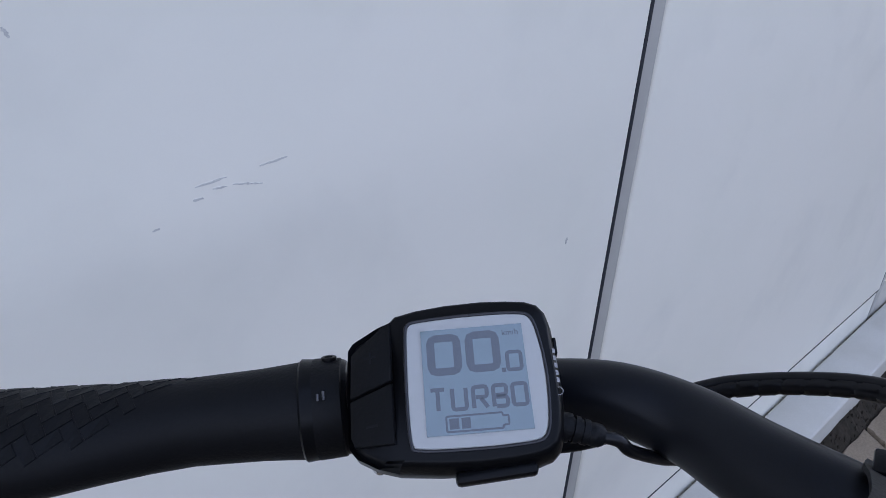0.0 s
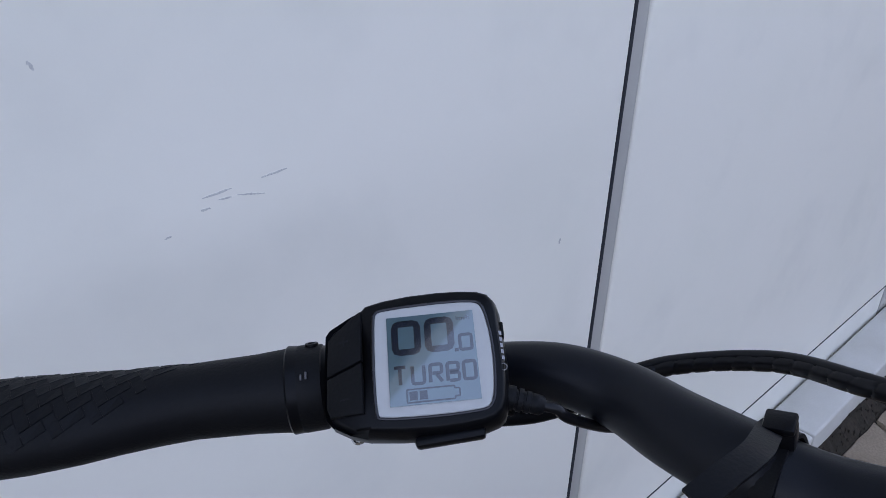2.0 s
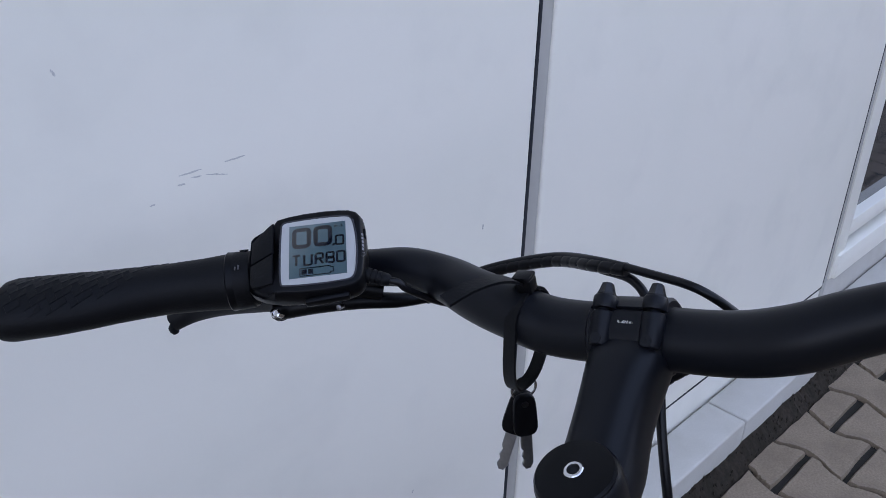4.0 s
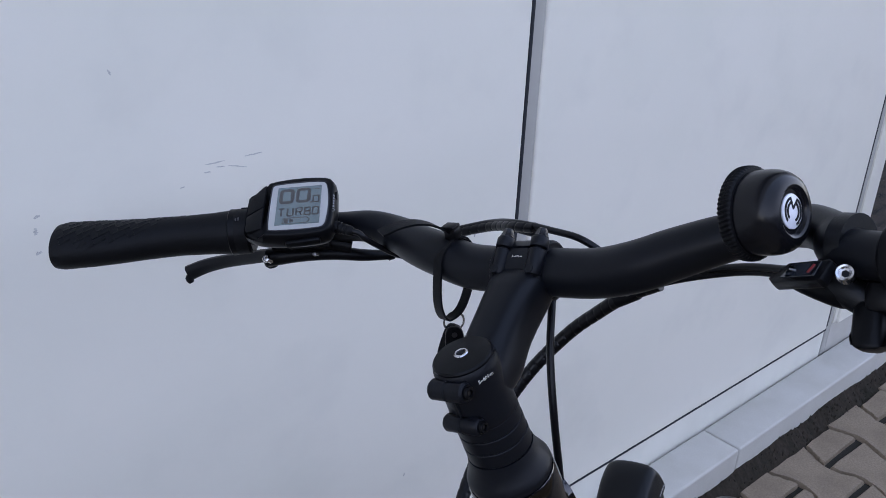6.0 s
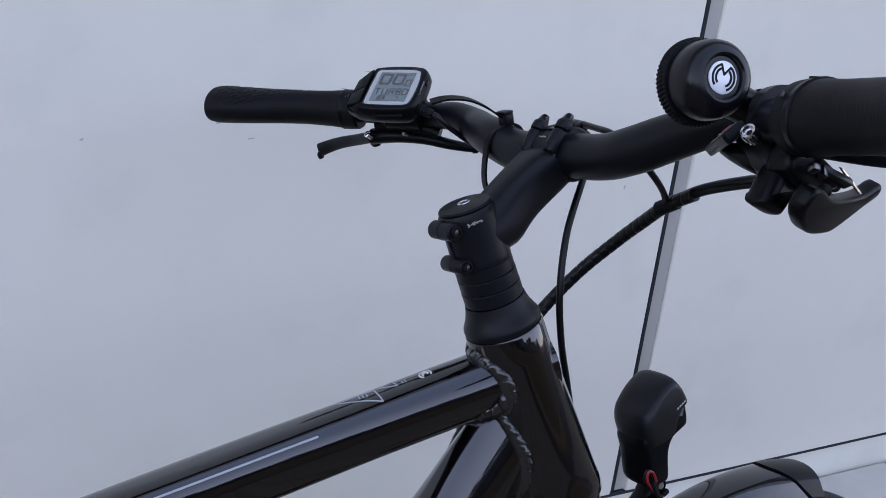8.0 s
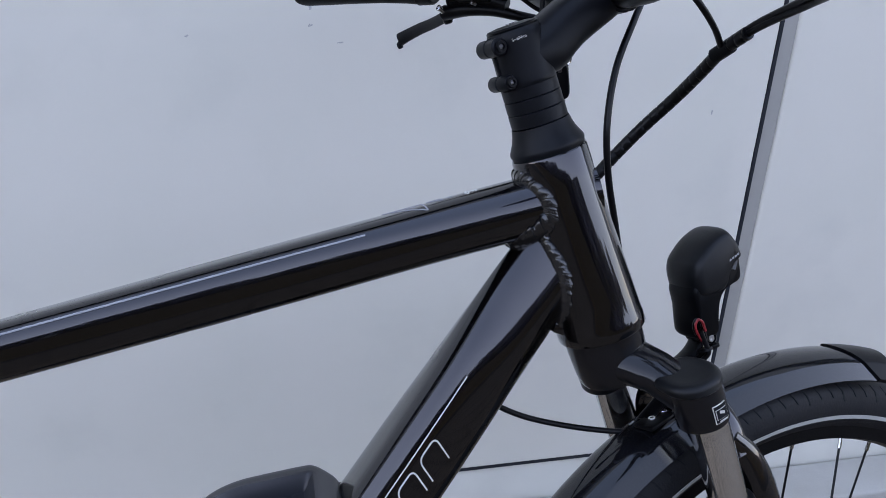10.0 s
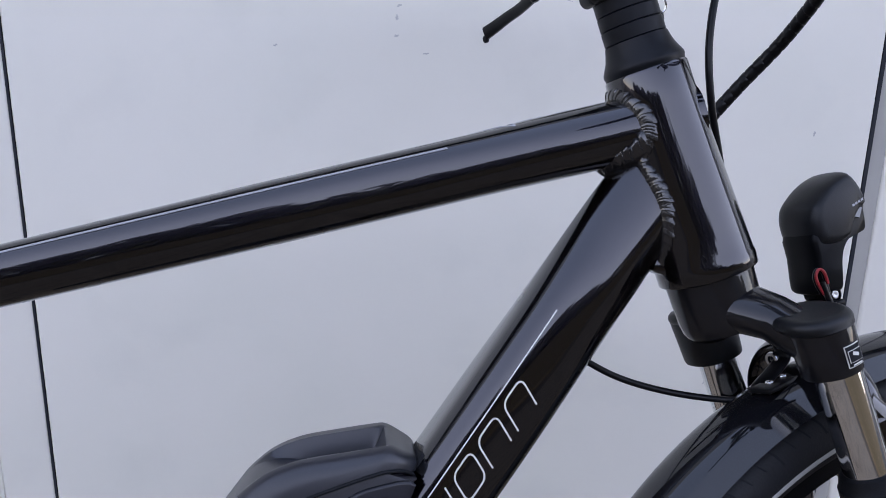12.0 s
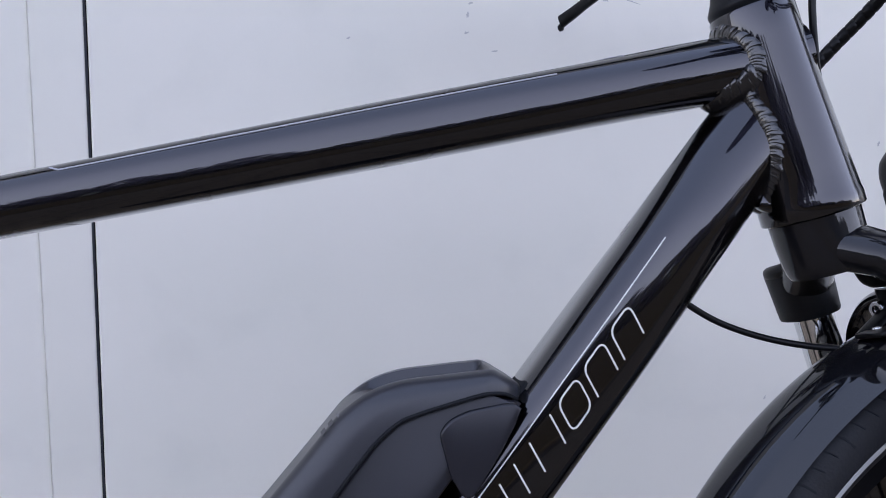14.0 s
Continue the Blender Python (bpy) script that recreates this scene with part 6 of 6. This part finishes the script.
def build_strap():
    strap = new("rubber_strap")
    tagged(strap, "black rubber tie strap looped round the handlebar", "strap")
    bm = bmesh.new()
    ribbon(bm, [(0.0960, 0.061, 0.2640), (0.0800, 0.0635, 0.2590), (0.0715, 0.0665, 0.2440), (0.0680, 0.0720, 0.2250), (0.0725, 0.0770, 0.2100), (0.0795, 0.0770, 0.2050), (0.0890, 0.0720, 0.2085), (0.0990, 0.0660, 0.2220), (0.1080, 0.0610, 0.2420), (0.1060, 0.0600, 0.2560), (0.0985, 0.0605, 0.2630)], 0.0082, 0.0015, (0.25, 1, 0.0))
    ribbon(bm, [(0.1010, 0.0640, 0.2640), (0.0961, 0.0639, 0.2676), (0.0809, 0.0595, 0.2822), (0.0654, 0.0571, 0.2936), (0.0511, 0.0607, 0.2997), (0.0397, 0.0662, 0.3011)], 0.0088, 0.0015, (0.25, 1, 0.30))
    bm.transform(WORLD_STEER)
    band = new("band", mesh_of(bm, "band", M_RUBBER, 40))
    band.parent = strap
    bm = bmesh.new()
    block(bm, Matrix.Translation((0.0965, 0.0600, 0.2665)) @ pose(0, 0, 0, 6, 8, 4), (0.0088, 0.0094, 0.0085), 0.0014)
    block(bm, Matrix.Translation((0.0965, 0.0600, 0.2717)) @ pose(0, 0, 0, 6, 8, 4), (0.0100, 0.0104, 0.0028), 0.0010)
    bm.transform(WORLD_STEER)
    b = new("buckle", mesh_of(bm, "buckle", M_SATIN, 40))
    b.parent = strap
    return strap


build_strap()


def build_keys():
    keys = tagged(new("key_bunch"), "two black-headed keys on a thin steel ring", "keys")
    c = Vector((0.0865, 0.0790, 0.2035)) + DOWN * 0.0065
    side = Vector((0.75, -0.65, 0)).normalized()
    side = (side - DOWN * side.dot(DOWN)).normalized()
    bm = bmesh.new()
    n = 40
    for r in (0.0074, 0.0079):
        pts = [c + side * (r * math.cos(2 * math.pi * i / n)) - DOWN * (r * math.sin(2 * math.pi * i / n)) for i in range(n)]
        nv = side.cross(DOWN)
        loft(bm, [ring(p, (p - c).normalized(), nv, 0.0006, 0.0006, 8) for p in pts], closed=True)
    bm.transform(WORLD_STEER)
    o = new("ring", mesh_of(bm, "ring", M_CHROME))
    o.parent = keys
    for k, (turn, swing) in enumerate(((8, 7), (30, -12))):
        top = c + DOWN * 0.0065
        d = (DOWN + side * math.tan(radians(swing))).normalized()
        s = (side - d * side.dot(d)).normalized()
        s = Matrix.Rotation(radians(turn), 3, d) @ s
        m = basis(top + s.cross(d) * (0.004 * k - 0.002), s, -d)
        bm = bmesh.new()
        prism(bm, round_outline([(-0.0035, 0.003), (0.0035, 0.003), (0.0064, -0.001), (0.0072, -0.010), (0.0074, -0.022), (0.0052, -0.0265), (0.0, -0.0275), (-0.0052, -0.0265), (-0.0074, -0.022), (-0.0072, -0.010), (-0.0064, -0.001)], 3), m, 0.0042, 0.0012, 2)
        bm.transform(WORLD_STEER)
        key = new("key", mesh_of(bm, "key", M_SATIN))
        key.parent = keys
        bm = bmesh.new()
        lathe(bm, m @ Vector((0, -0.0025, -0.0026)), m.to_3x3() @ Z, [(0.0, 0.0), (0.0021, 0.0), (0.0021, 0.0052), (0.0, 0.0052)], 16)
        bm.transform(WORLD_STEER)
        eye = new("eyelet", mesh_of(bm, "eyelet", M_GUN))
        eye.parent = key
        bm = bmesh.new()
        prism(bm, [(-0.0036, -0.0270), (0.0036, -0.0270), (0.0036, -0.050), (0.0016, -0.0545), (-0.0014, -0.0545), (-0.0034, -0.051), (-0.0022, -0.047), (-0.0034, -0.044), (-0.0022, -0.040), (-0.0036, -0.037)], m, 0.0018, 0.0003, 1)
        bm.transform(WORLD_STEER)
        blade = new("key_blade", mesh_of(bm, "key_blade", M_STEEL))
        blade.parent = key


build_keys()


# ---------- interlocking pavers ----------
ROW, LONG, WAVE = 0.1415, 0.171, 0.0135


def paver_outline(rnd, cut=None):
    """A waisted paver: wavy long sides, straight ends, all edges a little broken."""
    n = 10
    j = lambda: rnd.uniform(-0.0026, 0.0026)
    y0, y1 = -LONG / 2 + 0.0070, (LONG / 2 - 0.0070 if cut is None else cut)
    right = [(ROW / 2 - 0.0040 + WAVE * -math.cos(2 * math.pi * y / LONG) + j(), y + j()) for y in [y0 + (y1 - y0) * k / n for k in range(n + 1)]]
    left = [(-ROW / 2 + 0.0040 - WAVE * -math.cos(2 * math.pi * y / LONG) + j(), y + j()) for y in [y1 - (y1 - y0) * k / n for k in range(n + 1)]]
    mid = lambda a, b: [(a[0] + (b[0] - a[0]) * k / 4 + j(), a[1] + (b[1] - a[1]) * k / 4 + j()) for k in (1, 2, 3)]
    return right + mid(right[-1], left[0]) + left + mid(left[-1], right[0])


def paver_mesh(seed, cut=None):
    rnd = random.Random(seed)
    o = paver_outline(rnd, cut)
    cy = sum(y for x, y in o) / len(o)
    bm = bmesh.new()
    top = [bm.verts.new((x * 0.96, cy + (y - cy) * 0.96, rnd.uniform(-0.0010, 0.0006))) for x, y in o]
    mid = [bm.verts.new((x, y, -0.0060 + rnd.uniform(-0.0020, 0.0014))) for x, y in o]
    low = [bm.verts.new((x, y, -0.022)) for x, y in o]
    bm.faces.new(top)
    n = len(o)
    for u, v in ((top, mid), (mid, low)):
        for i in range(n):
            bm.faces.new((u[i], v[i], v[(i + 1) % n], u[(i + 1) % n]))
    return mesh_of(bm, "paver", M_PAVER, 30)


EDGE_Y = 0.284
PAVERS = [paver_mesh(k) for k in range(7)]
rnd = random.Random(8)
tilt = math.degrees(math.atan(SLOPE))
count = 0
verts, faces = [], []
for i in range(-50, 45):
    for j in range(-34, 4):
        x, y = 1.475 - ROW / 2 + i * ROW, 0.2135 - LONG / 2 + j * LONG + (LONG / 2 if i % 2 else 0.0)
        cut = None
        if y + LONG / 2 > EDGE_Y:
            cut = EDGE_Y - y + 0.006 * math.sin(i * 2.7)
            if cut < -LONG / 2 + 0.03:
                continue
        if -1.0 < y and 0.35 < x < 3.3 and count < 300:
            count += 1
            ob = new("paver", PAVERS[rnd.randrange(7)] if cut is None else paver_mesh(100 + i, cut))
            ob.parent = ground
            ob.matrix_local = pose(x, y, ground_z(x, y) + rnd.uniform(-0.002, 0.002), tilt + rnd.uniform(-0.9, 0.9), rnd.uniform(-0.9, 0.9), rnd.uniform(-0.6, 0.6))
            continue
        k = len(verts)
        o = paver_outline(rnd, cut)
        for px, py in o:
            verts.append((x + px, y + py, ground_z(x + px, y + py) + 0.0005))
        faces.append(tuple(range(k, k + len(o))))


def bank_z(x, y):
    """Soil heaped between the pavers and the kerb."""
    k = max(0.0, min(1.0, (y - EDGE_Y + 0.010) / 0.044))
    return ground_z(x, y) - 0.010 + 0.044 * k ** 1.3 * (0.85 + 0.3 * noise.noise((x * 7, y * 9, 0.3))) + 0.004 * noise.noise((x * 60, y * 60, 1.7))


bv = [(-1.6 + 0.008 * i, EDGE_Y - 0.012 + 0.006 * j, bank_z(-1.6 + 0.008 * i, EDGE_Y - 0.012 + 0.006 * j)) for i in range(600) for j in range(9)]
bf = [(i * 9 + j, i * 9 + j + 9, i * 9 + j + 10, i * 9 + j + 1) for i in range(599) for j in range(8)]
me = bpy.data.meshes.new("soil_bank")
me.from_pydata(bv, [], bf)
me.materials.append(M_SOIL)
bank = tagged(new("soil_bank", me), kind="stuff")
bank.parent = ground
gv, gf = [], []
grit = random.Random(21)
for k in range(2600):
    gx = grit.uniform(-1.2, 3.2)
    if k < 1900:
        gy = EDGE_Y + grit.uniform(-0.014, 0.040)
    else:
        row = round((gx - 1.475) / ROW)
        gx = 1.475 + row * ROW + grit.uniform(-0.004, 0.004)
        gy = grit.uniform(-0.5, 0.29)
        gx += WAVE * math.cos(2 * math.pi * (gy - 0.2135 + (LONG / 2 if row % 2 else 0)) / LONG)
    gr = grit.uniform(0.0010, 0.0036) * (1.0 if k < 1900 else 0.7)
    gz = (bank_z(gx, gy) if k < 1900 else ground_z(gx, gy) - 0.011) + grit.uniform(-0.001, 0.003)
    n0 = len(gv)
    turn = grit.uniform(0, 6.28)
    for i in range(5):
        a = turn + 2 * math.pi * i / 5
        q = gr * grit.uniform(0.8, 1.5)
        gv.append((gx + q * math.cos(a) * 1.3, gy + q * math.sin(a), gz - 0.003))
    gv.append((gx + grit.uniform(-0.4, 0.4) * gr, gy + grit.uniform(-0.4, 0.4) * gr, gz + gr * 1.3))
    gf += [(n0 + i, n0 + (i + 1) % 5, n0 + 5) for i in range(5)]
me = bpy.data.meshes.new("soil_grit")
me.from_pydata(gv, [], gf)
me.materials.append(M_SOIL)
soil = tagged(new("soil_grit", me), kind="stuff")
soil.parent = ground
me = bpy.data.meshes.new("paving")
me.from_pydata(verts, [], faces)
me.materials.append(M_PAVER)
far = tagged(new("paving", me), "", "", kind="stuff")
far.parent = ground
